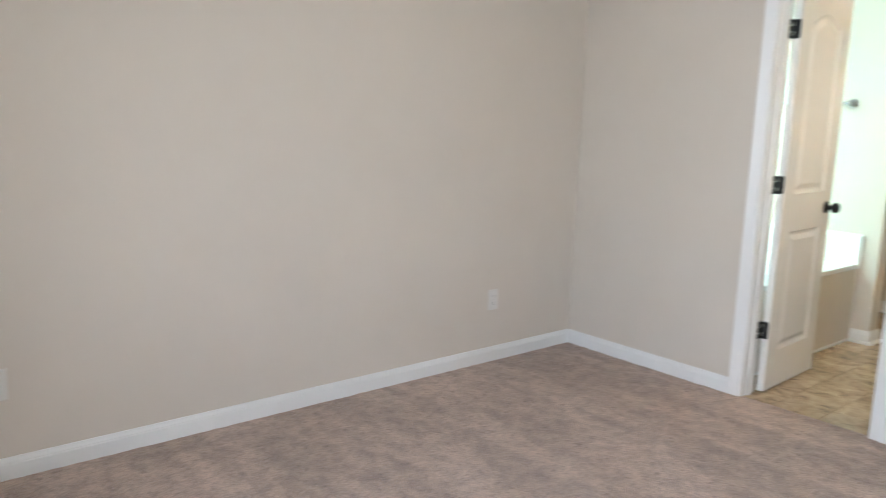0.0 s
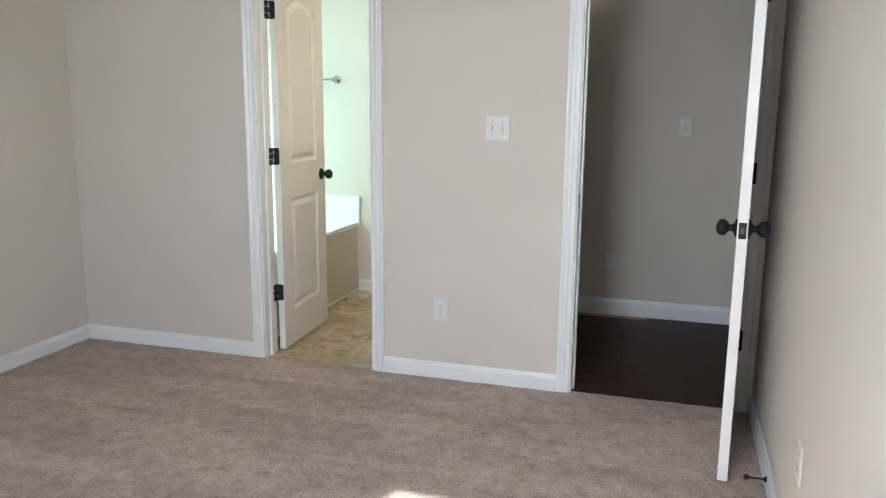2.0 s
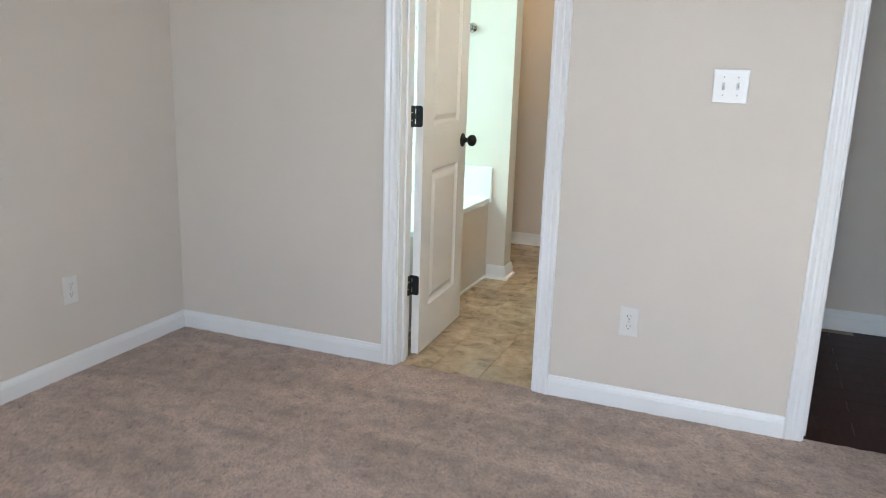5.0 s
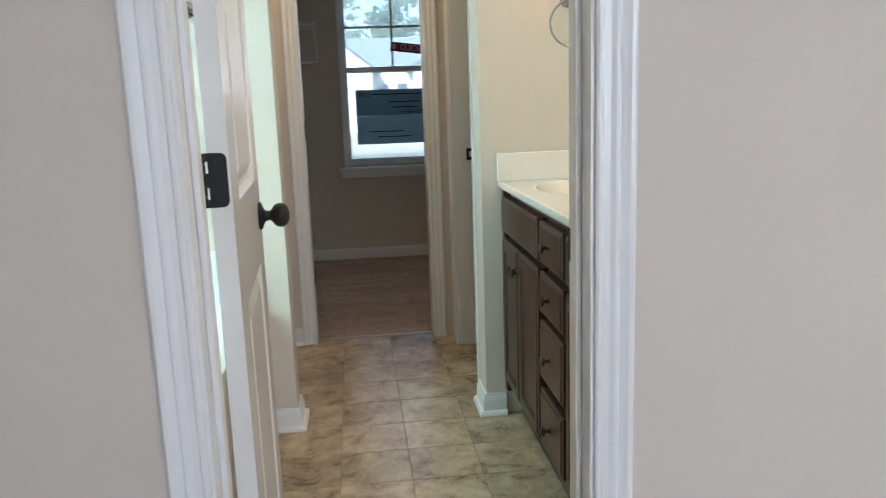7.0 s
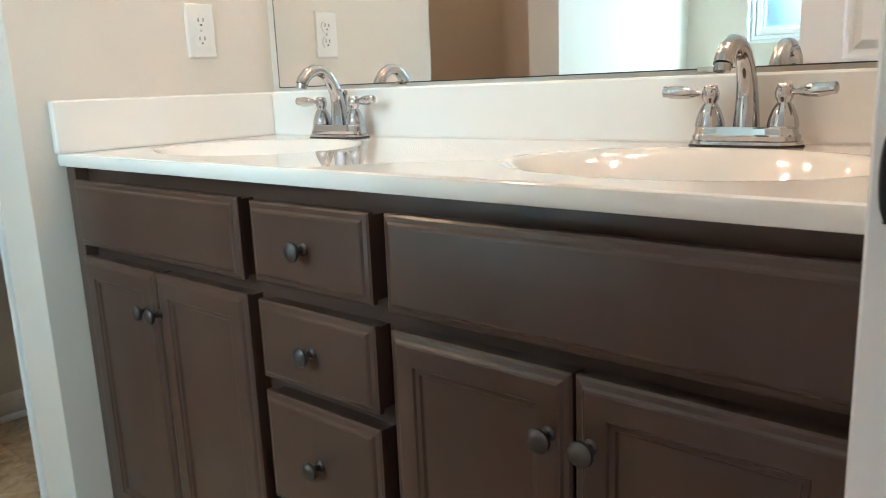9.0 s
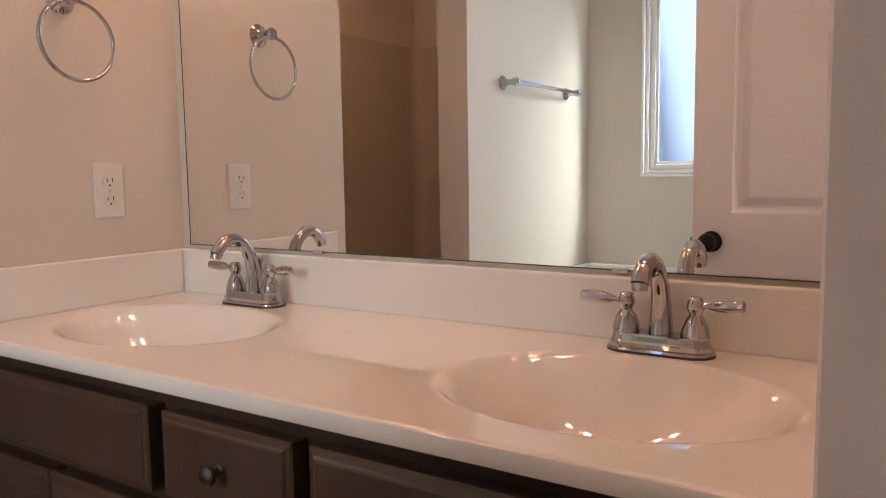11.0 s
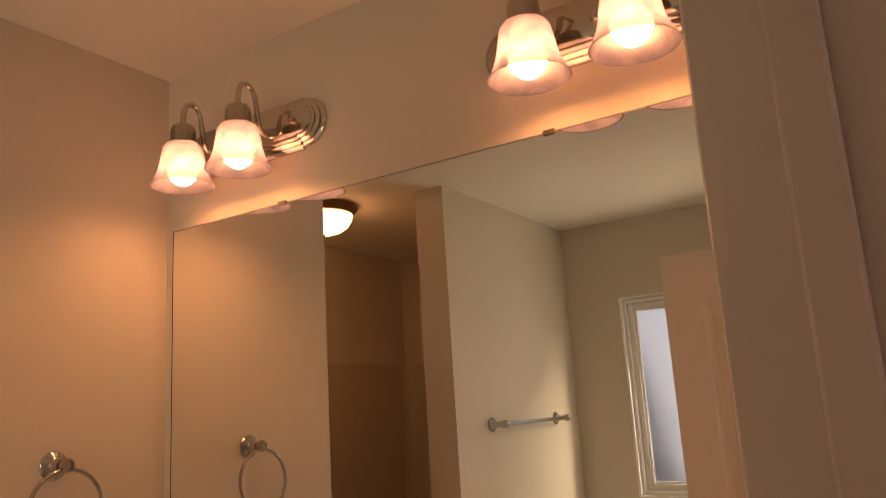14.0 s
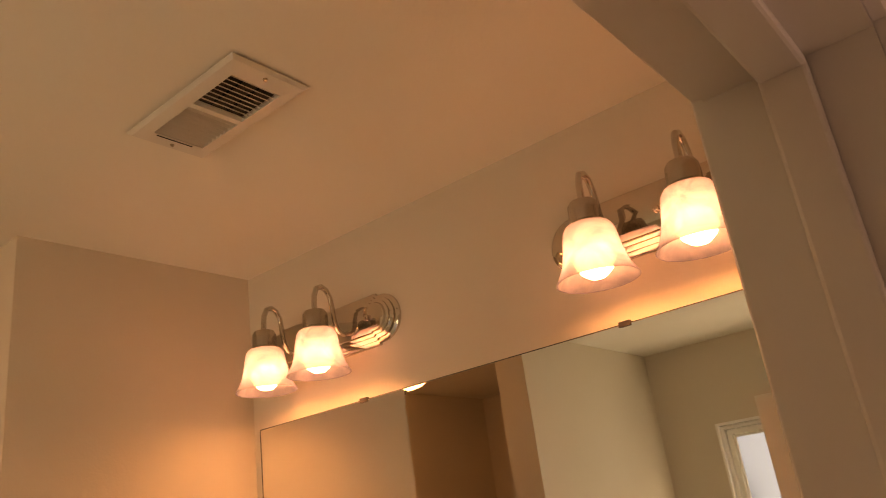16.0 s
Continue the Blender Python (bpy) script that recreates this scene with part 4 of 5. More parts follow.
def wall_plate(name, m, label, category, kind_of, gangs=1):
    """A cover plate with its device. Local x along the wall, y out of it, z up."""
    f = thing(name, m, label, category, "wall plates")
    w = 0.070 + 0.046 * (gangs - 1)
    bm = bmesh.new()
    hw, hh = w / 2, 0.0575
    loft(bm, [[(sx * (hw - i), d, sz * (hh - i)) for sx, sz in ((-1, -1), (1, -1), (1, 1), (-1, 1))] for i, d in ((0, 0.0003), (0, 0.003), (0.0025, 0.0052), (0.004, 0.0056))], cap_last=True, cap_first=True)
    part("cover", bm, M_PLATE, f)
    for g in range(gangs):
        gx = (g - (gangs - 1) / 2) * 0.046
        if kind_of == "outlet":
            for sz in (-0.0195, 0.0195):
                bm = bmesh.new()
                lathe(bm, [(0, 0.0074), (0.0155, 0.0074), (0.0168, 0.0066), (0.0168, 0.0052)], pose(gx, 0, sz, 0, 0, 0) @ pose(0, 0, 0, -90, 0, 0), 20)
                for v in bm.verts:
                    v.co.z = max(min(v.co.z, sz + 0.0135), sz - 0.0135)
                part("receptacle", bm, M_PLATE, f)
                part("slot", boxes((gx - 0.0072, 0.0071, sz - 0.001, gx - 0.0052, 0.0078, sz + 0.008), (gx + 0.0052, 0.0071, sz - 0.001, gx + 0.0072, 0.0078, sz + 0.007), (gx - 0.0022, 0.0071, sz - 0.0095, gx + 0.0022, 0.0078, sz - 0.0055)), M_SLOT, f, "dark plug slots")
            screws = (0.0,)
        elif kind_of == "switch":
            # flat grey plate paints the shadow gap round the toggle
            part("toggle_gap_shade", boxes((gx - 0.0052, 0.005, -0.0122, gx + 0.0052, 0.0061, 0.0122)), M_GAP, f, "grey plate for the shade in the gap round the toggle")
            bm = boxes((-0.0038, 0.0, -0.0048, 0.0038, 0.0155, 0.0048), bevel=0.0016)
            bm.transform(pose(gx, 0.0050, 0.0, 32 if g == 0 else -32))
            part("toggle", bm, M_PLATE, f)
            screws = (-0.030, 0.030)
        else:
            bm = bmesh.new()
            lathe(bm, [(0, 0.014), (0.0035, 0.014), (0.0045, 0.0125), (0.0045, 0.005)], pose(gx, 0, 0) @ pose(0, 0, 0, -90, 0, 0), 12)
            part("connector", bm, M_SLOT, f, smooth=True)
            screws = (-0.042, 0.042)
        for z in screws:
            bm = bmesh.new()
            lathe(bm, [(0, 0.0068), (0.0025, 0.0066), (0.0032, 0.0056)], pose(gx, 0, z) @ pose(0, 0, 0, -90, 0, 0), 10)
            part("screw", bm, M_GAP, f)
    return f


oa = wall_plate("wall_outlet", pose(0.956, 0, 0.352, 0, 0, 180), "white duplex wall outlet above the baseboard", "outlet", "outlet")
copy_thing(oa, pose(XL, -0.652, 0.352, 0, 0, -90))
copy_thing(oa, pose(XR, -1.24, 0.350, 0, 0, 90))
copy_thing(oa, pose(1.655, YHALL, 0.362, 0, 0, 180))
tagged(copy_thing(oa, pose(1.080, YE, 1.125, 0, 0, 180)), "white duplex wall outlet above the vanity splash")
wall_plate("cable_plate", pose(XL, -3.07, 0.358, 0, 0, -90), "white cable plate with a dark connector above the baseboard", "wall plate", "cable")
wall_plate("light_switch", pose(1.2215, 0, 1.234, 0, 0, 180), "white double toggle switch plate on the wall", "light switch", "switch", 2)
wall_plate("light_switch", pose(2.06, YHALL, 1.217, 0, 0, 180), "white single toggle switch plate in the dim hall", "light switch", "switch", 1)
sconce = thing("wall_sconce", pose(XV + TW, 1.36, 2.0), "small lit glass bowl sconce on the dim hall wall", "wall lamp")
M_SCONCE = glowing("lit_sconce_glass", (1.0, 0.86, 0.62), 0.5)
SCONCE = [(0.018, 0.0), (0.042, 0.012), (0.064, 0.042), (0.077, 0.080), (0.094, 0.115), (0.108, 0.147)]
bm = bmesh.new()
loft(bm, [[(r * math.cos(radians(a)), r * math.sin(radians(a)), h) for a in range(-90, 91, 12)] for r, h in SCONCE + [(r - 0.004, h) for r, h in SCONCE[::-1]]], closed=False)
part("glass_bowl", bm, M_SCONCE, sconce, "glowing frosted glass bowl", smooth=True)
part("back_plate", boxes((0.0005, -0.045, 0.02, 0.010, 0.045, 0.13), bevel=0.003), M_BRONZE, sconce, "bronze back plate")
bm = bmesh.new()
lathe(bm, [(0, -0.014), (0.009, -0.011), (0.017, -0.002), (0.0175, 0.003), (0, 0.003)], pose(0.0185, 0, 0), 16)
part("finial", bm, M_BRONZE, sconce, "bronze finial", smooth=True)

stop = thing("door_stop", pose(XR - 0.0145, -0.745, 0.050), "dark bronze spring door stop on the baseboard", "door stop")
bm = bmesh.new()
lathe(bm, [(0, 0), (0.011, 0), (0.011, 0.004), (0.006, 0.010), (0.0045, 0.010)], pose(0, 0, 0, 0, -90, 0), 14)
tube(bm, [(-0.008, 0, 0), (-0.06, 0, 0)], 0.0035, 10)
part("stem", bm, M_BLACK, stop, smooth=True)
bm = bmesh.new()
lathe(bm, [(0, 0), (0.007, 0), (0.009, 0.006), (0.009, 0.014), (0.006, 0.018), (0, 0.019)], pose(-0.058, 0, 0, 0, -90, 0), 14)
part("tip", bm, M_SLOT, stop, "black rubber tip", smooth=True)

# ---- ceiling vent and dome lamp ----
VX0, VX1, VY0, VY1 = 0.636, 0.784, 0.758, 1.054
vent = thing("ceiling_vent", pose((VX0 + VX1) / 2, (VY0 + VY1) / 2, H), "white metal two-bank ceiling air register", "vent")
hx, hy = (VX1 - VX0) / 2, (VY1 - VY0) / 2
bm = bmesh.new()
ix, iy = 0.047, 0.108


def ring_loop(a, b, z):
    return [(-a, -b, z), (a, -b, z), (a, b, z), (-a, b, z)]


loft(bm, [ring_loop(ix + 0.004, iy + 0.004, -0.0035), ring_loop(hx, hy, -0.0035), ring_loop(hx, hy, -0.0050), ring_loop(hx - 0.006, hy - 0.006, -0.0095), ring_loop(ix, iy, -0.0115), ring_loop(ix, iy, -0.0022)])
part("frame", bm, M_PLATE, vent)
# the collar's dark colour paints the shadow line under the register's edge
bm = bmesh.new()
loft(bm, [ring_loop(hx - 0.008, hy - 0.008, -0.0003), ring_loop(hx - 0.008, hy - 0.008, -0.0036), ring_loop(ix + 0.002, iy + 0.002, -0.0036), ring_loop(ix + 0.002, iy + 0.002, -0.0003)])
part("collar", bm, M_VENT_SHADE, vent, "collar coloured dark for the shade under the register's edge")
part("divider", boxes((-ix, -0.0055, -0.0115, ix, 0.0055, -0.004)), M_PLATE, vent)
# thin dark sheet paints the duct's shade; the ceiling has no hole
part("duct_shadow_box", boxes((-ix, -iy, -0.0014, ix, iy, -0.0006)), M_VENT_SHADE, vent, "flat dark sheet for the shaded duct behind the slats")
for bank in (-1, 1):
    for k in range(9):
        bm = boxes((-ix, -0.0006, -0.0050, ix, 0.0006, 0.0050))
        sl = part("slat", bm, M_PLATE, vent)
        sl.matrix_local = pose(0, bank * (0.0115 + k * 0.0112), -0.0070, -46 if bank < 0 else 22, 0, 0)
    for x in (-0.016, 0.016):
        if bank < 0:
            part("damper_bar", boxes((x - 0.002, -iy, -0.0026, x + 0.002, -0.006, -0.0016)), M_SLOT, vent)
for y in (-hy + 0.019, hy - 0.019):
    bm = bmesh.new()
    lathe(bm, [(0, -0.0132), (0.003, -0.0128), (0.0042, -0.0100)], pose(0.0, y, 0), 10)
    part("screw", bm, M_NICKEL, vent)
part("lever", boxes((-0.038, hy - 0.0355, -0.0122, 0.030, hy - 0.0335, -0.0085)), M_SLOT, vent, "dark damper slot")

dome = thing("ceiling_lamp", pose(0.06, 2.115, H), "lit white glass dome lamp with a bronze rim on the ceiling", "ceiling lamp")
bm = bmesh.new()
lathe(bm, [(0, -0.0005), (0.145, -0.0005), (0.150, -0.006), (0.148, -0.020), (0.140, -0.030), (0.132, -0.038), (0.120, -0.040), (0, -0.040)], Matrix(), 40)
part("rim", bm, M_BRONZE, dome, "bronze metal rim", smooth=True)
bm = bmesh.new()
lathe(bm, [(0.128, -0.0405), (0.124, -0.060), (0.108, -0.086), (0.080, -0.106), (0.045, -0.117), (0, -0.120)], Matrix(), 40)
part("glass_bowl", bm, M_DOME, dome, "glowing frosted glass bowl", smooth=True)
bm = bmesh.new()
lathe(bm, [(0, -0.1195), (0.011, -0.1195), (0.012, -0.124), (0.006, -0.129), (0.007, -0.134), (0, -0.138)], Matrix(), 16)
part("finial", bm, M_BLACK, dome, "dark metal finial", smooth=True)

# ---- bathtub ----
TZ, TXF = 0.503, -0.140
tub = thing("bathtub", Matrix(), "white acrylic garden tub in a painted drywall surround", "bathtub")
bm = bmesh.new()
rows = basin_top(bm, XL + 0.012, TXF - 0.005, TW + 0.012, YE - 0.012, TZ, [(-0.66, 0.84, 0.38, 0.62, 0.40)], 0.02)
prev, edge = rows[-1], [v.co.copy() for v in rows[-1]]
for dx, dz in ((0.004, -0.002), (0.005, -0.006), (0.005, -0.028), (0.0, -0.032), (-0.03, -0.032)):
    cur = [bm.verts.new(c + Vector((dx, 0, dz))) for c in edge]
    for a, b, c2, d2 in zip(prev, prev[1:], cur[1:], cur):
        bm.faces.new((a, b, c2, d2))
    prev = cur
part("deck", bm, M_TUB, tub, smooth=True)
part("splash", boxes((XL + 0.001, YE - 0.022, TZ - 0.03, -0.128, YE - 0.001, 0.690), bevel=0.006), M_TUB, tub)
part("splash", boxes((XL + 0.001, TW + 0.001, TZ - 0.03, TXF, TW + 0.020, 0.690), bevel=0.006), M_TUB, tub)
part("splash", boxes((XL + 0.001, TW + 0.0205, TZ - 0.03, XL + 0.020, YE - 0.0225, 0.690), bevel=0.006), M_TUB, tub)
part("apron", boxes((-0.19, TW + 0.001, 0, -0.150, YE - 0.001, TZ - 0.030)), M_WALL, tub, "beige painted drywall apron")
part("shoe_moulding", boxes((-0.1495, TW + 0.09, 0, -0.139, YE - 0.016, 0.016), bevel=0.004), M_TRIM, tub, "white shoe moulding")

# ---- shower stall beside the wing wall ----
M_STALL = shader("beige_acrylic", (0.57, 0.50, 0.425), 0.14, tone=0.02, scale=4)
stall = thing("shower_surround", Matrix(), "glossy beige acrylic shower surround in a dim alcove", "shower")
SX0, SX1, SY0, SY1, STOP = XL + 0.001, -0.36, YE + 0.131, YC - 0.001, 1.83


def stall_outline(ins, n=8):
    """Three sides of the alcove with rounded inner corners, in plan."""
    r, x, y0, y1 = 0.07, SX0 + ins, SY0 + ins, SY1 - ins
    pts = [(SX1, y0)]
    for cy, a0 in ((y0 + r, -90), (y1 - r, -180)):
        for k in range(n + 1):
            a = radians(a0 - 90 * k / n)
            pts.append((x + r + r * math.cos(a), cy + r * math.sin(a)))
    return pts + [(SX1, y1)]


inner, outer = stall_outline(0.022), stall_outline(0.0)
ring = inner + outer[::-1]
bm = bmesh.new()
loft(bm, [[(x, y, z) for x, y in ring] for z in (0.085, STOP - 0.012, STOP)], cap_first=True, cap_last=True)
part("wall_panel", bm, M_STALL, stall, smooth=True)
part("pan", boxes((SX0, SY0, 0.001, SX1, SY1, 0.084), bevel=0.006), M_STALL, stall)
part("threshold", boxes((SX1 - 0.07, SY0 + 0.023, 0.085, SX1 - 0.002, SY1 - 0.023, 0.125), bevel=0.012), M_STALL, stall)
bm = bmesh.new()
arc = [(SX0 + 0.02, SY0 + 0.02)] + [(SX0 + 0.02 + 0.24 * math.cos(radians(a)), SY0 + 0.02 + 0.24 * math.sin(radians(a))) for a in range(0, 91, 10)]
loft(bm, [[(x, y, z) for x, y in arc] for z in (1.275, 1.305)], cap_first=True, cap_last=True)
part("corner_shelf", bm, M_STALL, stall)

# ---- closet: shelf and window signs ----
M_WIRE = shader("white_coated_wire", (0.8, 0.8, 0.78), 0.4)
shelf = thing("wire_shelf", Matrix(), "white coated wire closet shelf with a hanging rod", "shelf")
SZ = 1.735
for y in (YZ - 0.004, YZ - 0.15, YZ - 0.30):
    bm = bmesh.new()
    tube(bm, [(-1.15, y, SZ), (0.0, y, SZ)], 0.004, 8)
    part("long_wire", bm, M_WIRE, shelf)
bm = bmesh.new()
tube(bm, [(-1.15, YZ - 0.30, SZ - 0.045), (0.0, YZ - 0.30, SZ - 0.045)], 0.004, 8)
part("lip_wire", bm, M_WIRE, shelf)
me = None
for k in range(46):
    x = -1.14 + k * 0.0253
    if me is None:
        bm = bmesh.new()
        tube(bm, [(0, YZ - 0.004, SZ + 0.003), (0, YZ - 0.30, SZ + 0.003), (0, YZ - 0.304, SZ - 0.045)], 0.0018, 5)
        ob = part("cross_wire", bm, M_WIRE, shelf)
        me = ob.data
    else:
        ob = new("cross_wire", me)
        ob.parent = shelf
    ob.location = (x, 0, 0)
for x in (-0.55, -0.008):
    bm = bmesh.new()
    tube(bm, [(x, YZ - 0.300, SZ - 0.004), (x + 0.004, YZ - 0.296, SZ - 0.10), (x + 0.018, YZ - 0.285, SZ - 0.235), (x + 0.010, YZ - 0.282, SZ - 0.265), (x - 0.03, YZ - 0.282, SZ - 0.268)], 0.0055, 8)
    part("hanger", bm, M_WIRE, shelf)
bm = bmesh.new()
tube(bm, [(-1.158, YZ - 0.282, SZ - 0.268), (-0.03, YZ - 0.282, SZ - 0.268)], 0.008, 10)
part("hanging_rod", bm, M_WIRE, shelf)

M_NOTICE = shader("notice_paper", (0.22, 0.29, 0.31), 0.7, tone=0.12, scale=9)
nn, nl = M_NOTICE.node_tree.nodes, M_NOTICE.node_tree.links
thin = nn.new("ShaderNodeBsdfTranslucent")
thin.inputs["Color"].default_value = (0.28, 0.36, 0.38, 1)
both = nn.new("ShaderNodeMixShader")
both.inputs[0].default_value = 0.6
nl.new(nn["Principled BSDF"].outputs[0], both.inputs[1])
nl.new(thin.outputs[0], both.inputs[2])
nl.new(both.outputs[0], nn["Material Output"].inputs[0])
M_INK = shader("dark_ink", (0.012, 0.018, 0.022), 0.7)
M_SOLD = shader("maroon_sticker", (0.30, 0.05, 0.13), 0.6)
M_SOLDTXT = shader("white_ink", (0.75, 0.72, 0.74), 0.6)


def lettering(name, words, size, m, material, parent):
    """Flat letters; as they face outwards, the room sees them mirrored."""
    cu = bpy.data.curves.new(name, 'FONT')
    cu.body, cu.size, cu.extrude = words, size, 0.0002
    cu.align_x, cu.align_y = 'CENTER', 'CENTER'
    tmp = bpy.data.objects.new(name, cu)
    me = bpy.data.meshes.new_from_object(tmp)
    me.materials.append(material)
    ob = new(name, me)
    ob.parent = parent
    ob.matrix_local = m
    return ob


SY = YZ + 0.082
notice = thing("window_notice", pose(0.53, SY, 1.070), "dark teal paper notice taped inside the lower window pane", "notice")
part("paper", boxes((-0.272, 0, -0.203, 0.272, 0.0012, 0.203)), M_NOTICE, notice)
lettering("lot_text", "LOT", 0.048, pose(-0.205, -0.0004, 0.165, 90, 0, 0) @ Matrix.Diagonal((-1, 1, 1, 1)), M_INK, notice)
lettering("address_text", "ADDRESS:", 0.040, pose(0.155, -0.0004, 0.030, 90, 0, 0) @ Matrix.Diagonal((-1, 1, 1, 1)), M_INK, notice)
for x0, x1, z in ((-0.15, 0.24, 0.168), (-0.02, 0.22, 0.11), (0.0, 0.2, 0.07), (-0.18, 0.08, -0.11), (-0.12, 0.14, -0.15)):
    part("print_line", boxes((x0, -0.0005, z - 0.004, x1, 0.0, z + 0.004)), M_INK, notice)
sold = thing("sold_sticker", pose(0.665, SY + 0.030, 1.575, 0, 7, 0), "maroon sticker with white mirrored letters on the upper pane", "sticker")
part("sticker", boxes((-0.125, 0, -0.034, 0.125, 0.0012, 0.034)), M_SOLD, sold)
lettering("sold_text", "SOLD", 0.066, pose(0.03, -0.0004, 0.0, 90, 0, 0) @ Matrix.Diagonal((-1, 1, 1, 1)), M_SOLDTXT, sold)
part("sticker_mark", boxes((-0.112, -0.0005, -0.018, -0.085, 0.0, 0.018)), M_SOLDTXT, sold)

# ---- outside ----


M_LAWN = shader("dry_lawn", (0.12, 0.14, 0.06), 0.95, tone=0.35, scale=0.8, grain=0.6, grain_scale=30)
ground = tagged(part("ground", boxes((-400, -400, -0.6, 400, 400, -0.32)), M_LAWN), "patchy green lawn reaching to the horizon", "ground", kind="structure")
M_CONC = shader("pale_concrete", (0.52, 0.50, 0.47), 0.9, tone=0.1, scale=1.5)
tagged(part("road", boxes((-60, 9.5, -0.33, 60, 15.5, -0.30)), M_CONC), "sunlit pale concrete street", "road", kind="structure")
M_SIDING = shader("white_siding", (0.78, 0.78, 0.76), 0.7, tone=0.03, scale=2)
M_ROOF = shader("grey_shingles", (0.26, 0.31, 0.36), 0.9, tone=0.2, scale=6)
M_PANE = shader("dark_window", (0.06, 0.08, 0.10), 0.15)
house = thing("house", pose(2.0, 40, -0.32), "white sided house with grey gable roofs across the street", "house")
part("wall", boxes((-11, 0, 0, 11, 8, 3.4)), M_SIDING, house)
bm = bmesh.new()
loft(bm, [[(-11.4, -0.4, 3.45), (11.4, -0.4, 3.45), (11.4, 4.0, 5.1), (-11.4, 4.0, 5.1)], [(-11.4, -0.4, 3.3), (11.4, -0.4, 3.3), (11.4, 4.0, 4.95), (-11.4, 4.0, 4.95)]], cap_first=True, cap_last=True)
part("roof", bm, M_ROOF, house)
for gx, half, apex in ((-3.6, 2.9, 5.6), (4.6, 3.2, 5.2)):
    bm = bmesh.new()
    loft(bm, [[(gx - half, y, 0), (gx + half, y, 0), (gx + half, y, 3.3), (gx, y, apex), (gx - half, y, 3.3)] for y in (-1.6, 3.4)], cap_first=True, cap_last=True)
    g = part("gable", bm, M_SIDING, house)
    for s in (-1, 1):
        bm = bmesh.new()
        e = half + 0.35
        drop = apex - (apex - 3.3) * e / half
        loft(bm, [[(gx + s * e, y, drop + 0.02), (gx, y, apex + 0.02), (gx, y, apex + 0.18), (gx + s * e, y, drop + 0.18)] for y in (-1.9, 3.4)], cap_first=True, cap_last=True)
        part("gable_roof", bm, M_ROOF, g)
for x in (-8.5, -3.6, -0.1, 0.9, 4.6, 9.0):
    y = -1.62 if abs(x + 3.6) < 1 or abs(x - 4.6) < 1 else -0.02
    h = 0.35 if abs(x) < 1 else 0.5
    w = part("window", boxes((x - h, y - 0.03, 1.2, x + h, y, 2.5)), M_SIDING, house)
    part("pane", boxes((x - h + 0.07, y - 0.035, 1.28, x + h - 0.07, y - 0.03, 2.42)), M_PANE, w)

M_BARK = shader("bark", (0.12, 0.09, 0.07), 0.9, tone=0.3, scale=12)
M_LEAF = shader("leaves", (0.12, 0.17, 0.05), 0.8, tone=0.35, scale=1.5)
ln, ll = M_LEAF.node_tree.nodes, M_LEAF.node_tree.links
through_leaf, leaf_mix = ln.new("ShaderNodeBsdfTranslucent"), ln.new("ShaderNodeMixShader")
through_leaf.inputs["Color"].default_value = (0.55, 0.70, 0.30, 1)
leaf_mix.inputs[0].default_value = 0.5
ll.new(ln["Principled BSDF"].outputs[0], leaf_mix.inputs[1])
ll.new(through_leaf.outputs[0], leaf_mix.inputs[2])
ll.new(leaf_mix.outputs[0], ln["Material Output"].inputs[0])


def tree(m, height, seed):
    rnd = random.Random(seed)
    f = thing("tree", m, "leafy green tree behind the house across the street", "tree", "trees")
    bm = bmesh.new()
    tube(bm, [(0, 0, 0), (0.05, 0, height * 0.3), (0, 0.1, height * 0.6), (0.1, 0, height * 0.85)], [0.25, 0.2, 0.13, 0.05], 8)
    for k in range(7):
        a, z = rnd.uniform(0, 6.28), height * rnd.uniform(0.35, 0.7)
        tube(bm, [(0, 0, z), (math.cos(a) * 0.9, math.sin(a) * 0.9, z + 0.7), (math.cos(a) * 1.9, math.sin(a) * 1.9, z + 1.7)], [0.09, 0.06, 0.02], 6)
    part("trunk", bm, M_BARK, f)
    verts, faces = [], []
    for k in range(48):
        a, b = rnd.uniform(0, 6.28), rnd.uniform(-1, 1)
        r = height * 0.34 * rnd.uniform(0.3, 1.0)
        c = Vector((math.cos(a) * r * math.sqrt(1 - b * b), math.sin(a) * r * math.sqrt(1 - b * b), height * 0.68 + b * height * 0.34))
        for q in range(26):
            p = c + Vector((rnd.gauss(0, 0.42), rnd.gauss(0, 0.42), rnd.gauss(0, 0.32)))
            u = Vector((rnd.uniform(-1, 1), rnd.uniform(-1, 1), rnd.uniform(-1, 1))).normalized() * 0.26
            v = u.orthogonal().normalized() * 0.17
            i = len(verts)
            verts += [p - u, p + v, p + u, p - v]
            faces.append((i, i + 1, i + 2, i + 3))
    me = bpy.data.meshes.new("crown")
    me.from_pydata(verts, [], faces)
    me.materials.append(M_LEAF)
    new("crown", me).parent = f
    return f


for k, (x, y, h) in enumerate(((-9, 56, 11), (-2.0, 58, 10), (3.2, 60, 8), (6.5, 57, 11), (13, 56, 10), (-15, 58, 12), (9.5, 63, 13))):
    tree(pose(x, y, -0.32, 0, 0, 40 * k), h, k)

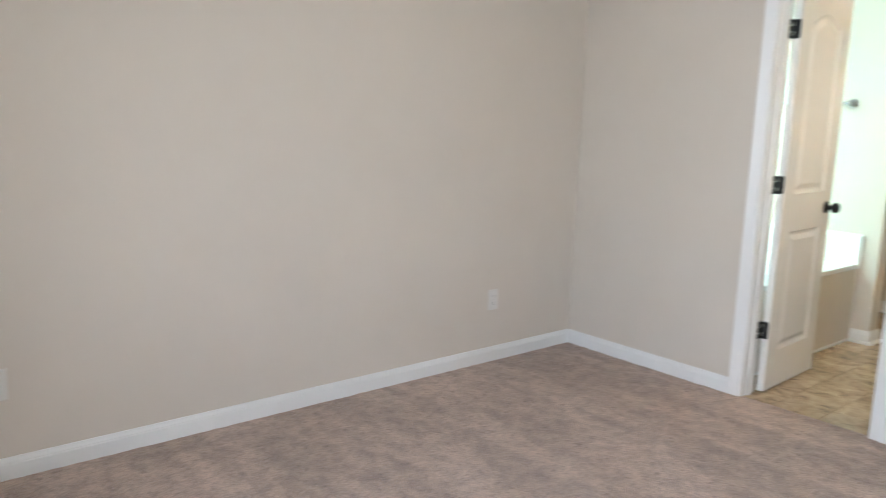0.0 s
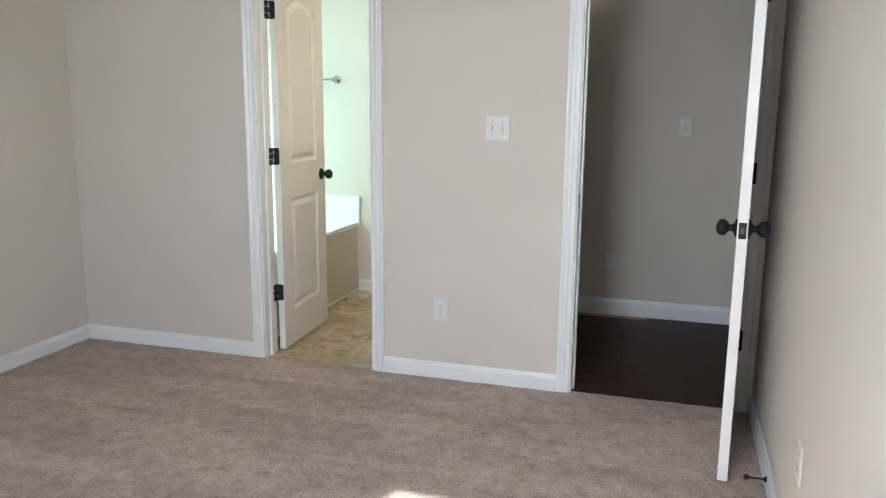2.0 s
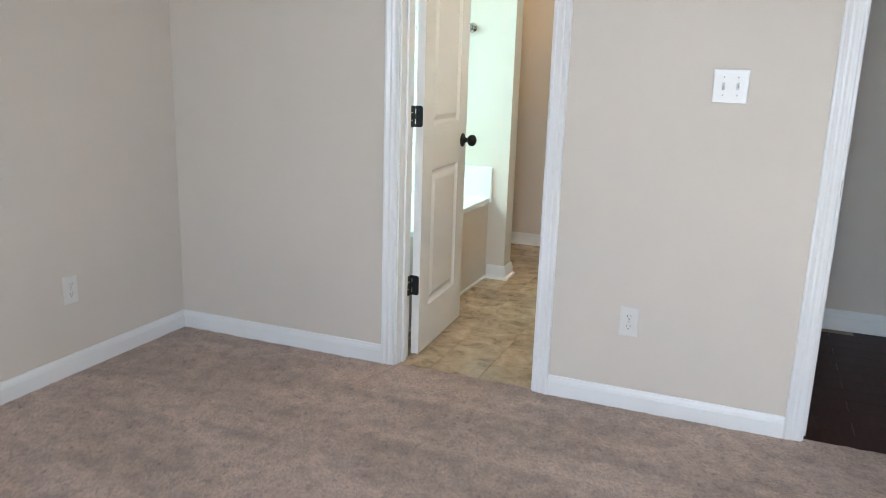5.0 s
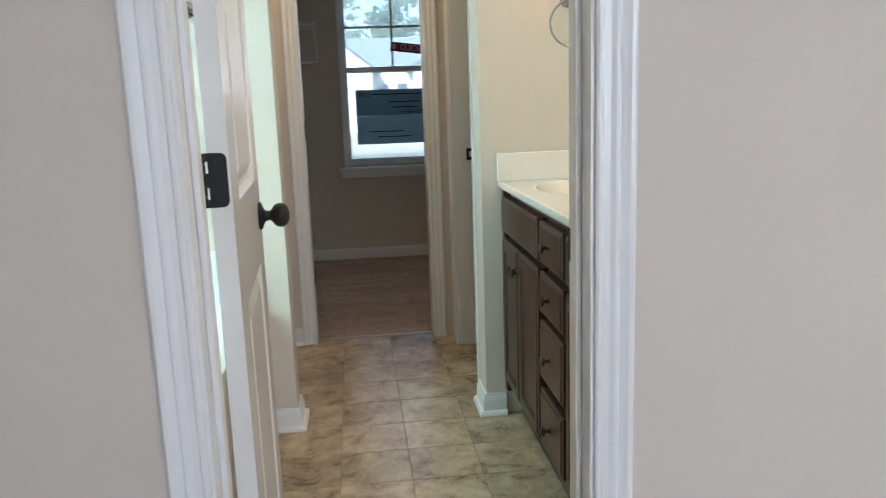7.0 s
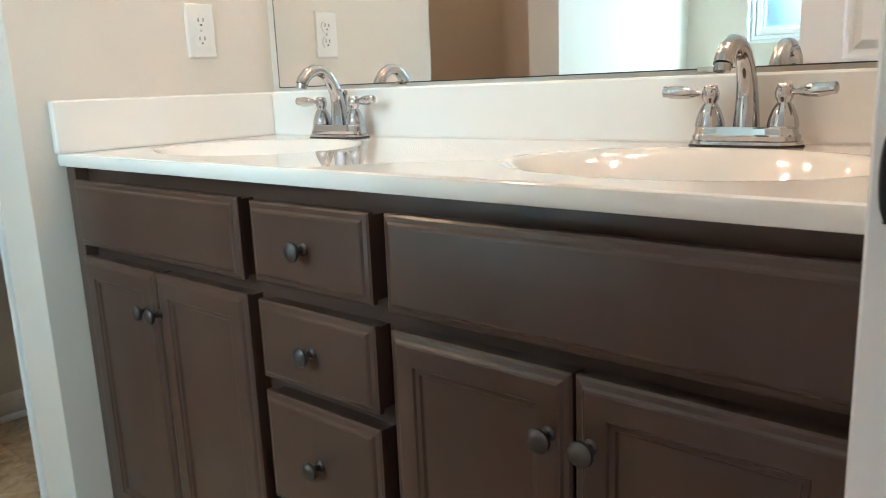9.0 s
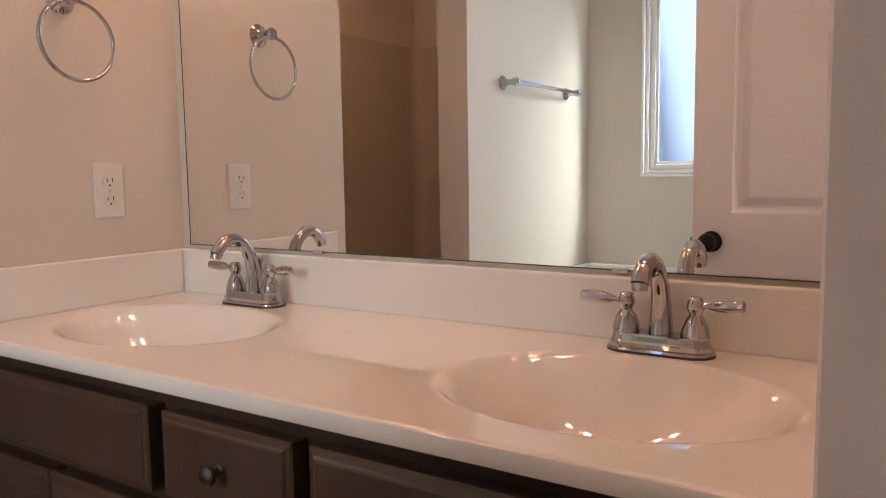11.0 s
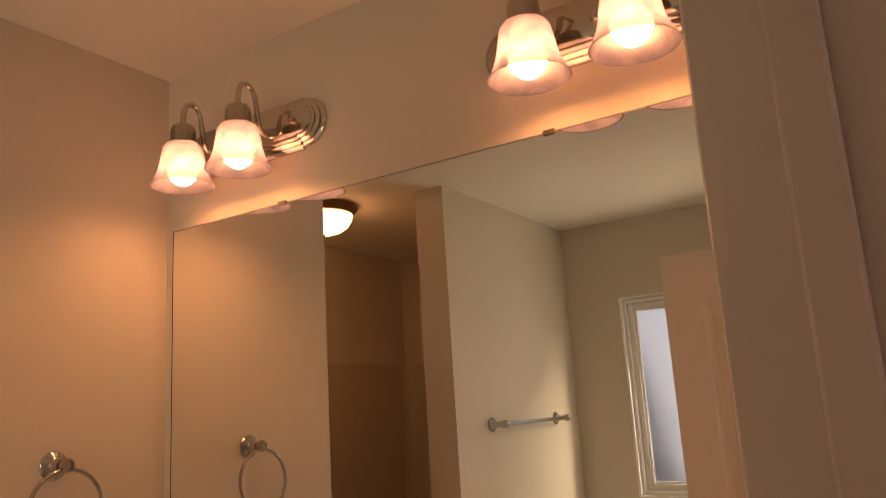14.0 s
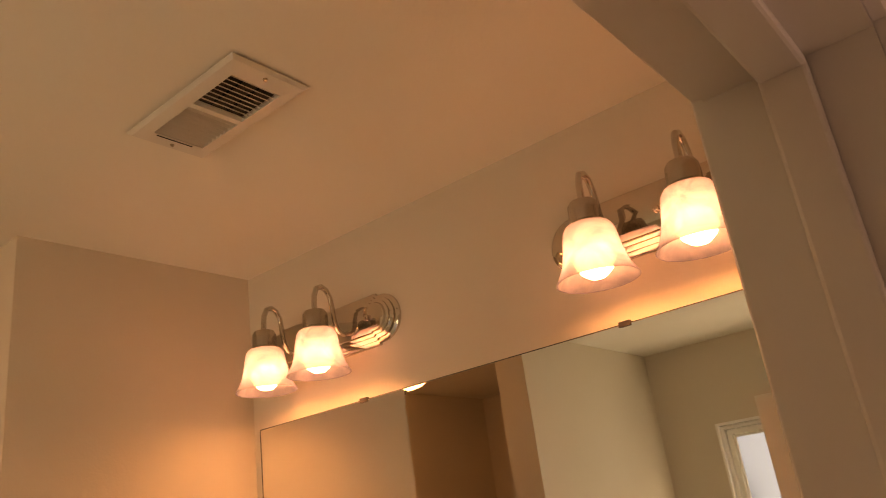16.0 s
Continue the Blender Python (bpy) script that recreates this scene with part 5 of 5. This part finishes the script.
# unseen roof, added; its wide west eave keeps sun off the bath window
bm = bmesh.new()
rx0, rx1, ry0, ry1, rz = XL - 0.15 - 0.80, 4.7, YB - 0.15 - 0.35, YZ + 0.15 + 0.40, 2.60
low = [(rx0, ry0, rz), (rx1, ry0, rz), (rx1, ry1, rz), (rx0, ry1, rz)]
eave = [(x, y, rz + 0.14) for x, y, z in low]
ridge = [(rx0 + 3.0, ry0 + 3.2, 4.5), (rx1 - 3.0, ry0 + 3.2, 4.5), (rx1 - 3.0, ry1 - 3.2, 4.5), (rx0 + 3.0, ry1 - 3.2, 4.5)]
loft(bm, [low, eave, ridge], cap_first=True, cap_last=True)
tagged(part("roof", bm, M_ROOF), "unseen grey shingled hip roof, its wide eaves added to block the sun", "roof", kind="structure")

# ---- floor pieces ----
PX, PY, GX, GY = 0.2278, 0.2240, 0.130, 0.876
shared = {}


def tile(x0, y0, x1, y1):
    key = (round(x1 - x0, 3), round(y1 - y0, 3))
    if key not in shared:
        bm = bmesh.new()
        w, h = key
        loops = [[(i, i, z), (w - i, i, z), (w - i, h - i, z), (i, h - i, z)] for i, z in ((0.0012, -0.0028), (0.0012, -0.0008), (0.0028, 0.0))]
        loft(bm, loops, cap_last=True)
        ob = part("tile", bm, M_TILE, floor_bath)
        shared[key] = ob.data
    else:
        ob = new("tile", shared[key])
        ob.parent = floor_bath
    ob.location = (x0, y0, 0)


for i in range(-6, 6):
    for j in range(-4, 8):
        x0, y0 = GX + i * PX, GY + j * PY
        x1, y1 = x0 + PX, y0 + PY
        y0, y1 = max(y0, 0.020), min(y1, YC + 0.045)
        x0, x1 = max(x0, XL), x1
        if y1 - y0 < 0.02 or x1 < -0.19 and y1 < YE + 0.1 or x0 > 0.84 and y1 < YE or x1 > 1.9:
            continue
        if x1 - x0 > 0.01:
            tile(x0, y0, x1, y1)

plank_mesh = None
random.seed(5)
for j in range(12):
    y0 = 0.0195 + j * 0.115
    for k in range(4):
        x0 = XV + TW + 0.002 + k * 0.72 - (0.33 if j % 2 else 0.0)
        if plank_mesh is None:
            bm = boxes((0.0006, 0.0006, -0.003, 0.7194, 0.1144, 0.0), bevel=0.001)
            ob = part("plank", bm, M_FLOORWOOD, floor_hall)
            plank_mesh = ob.data
        else:
            ob = new("plank", plank_mesh)
            ob.parent = floor_hall
        ob.location = (x0, y0, 0)
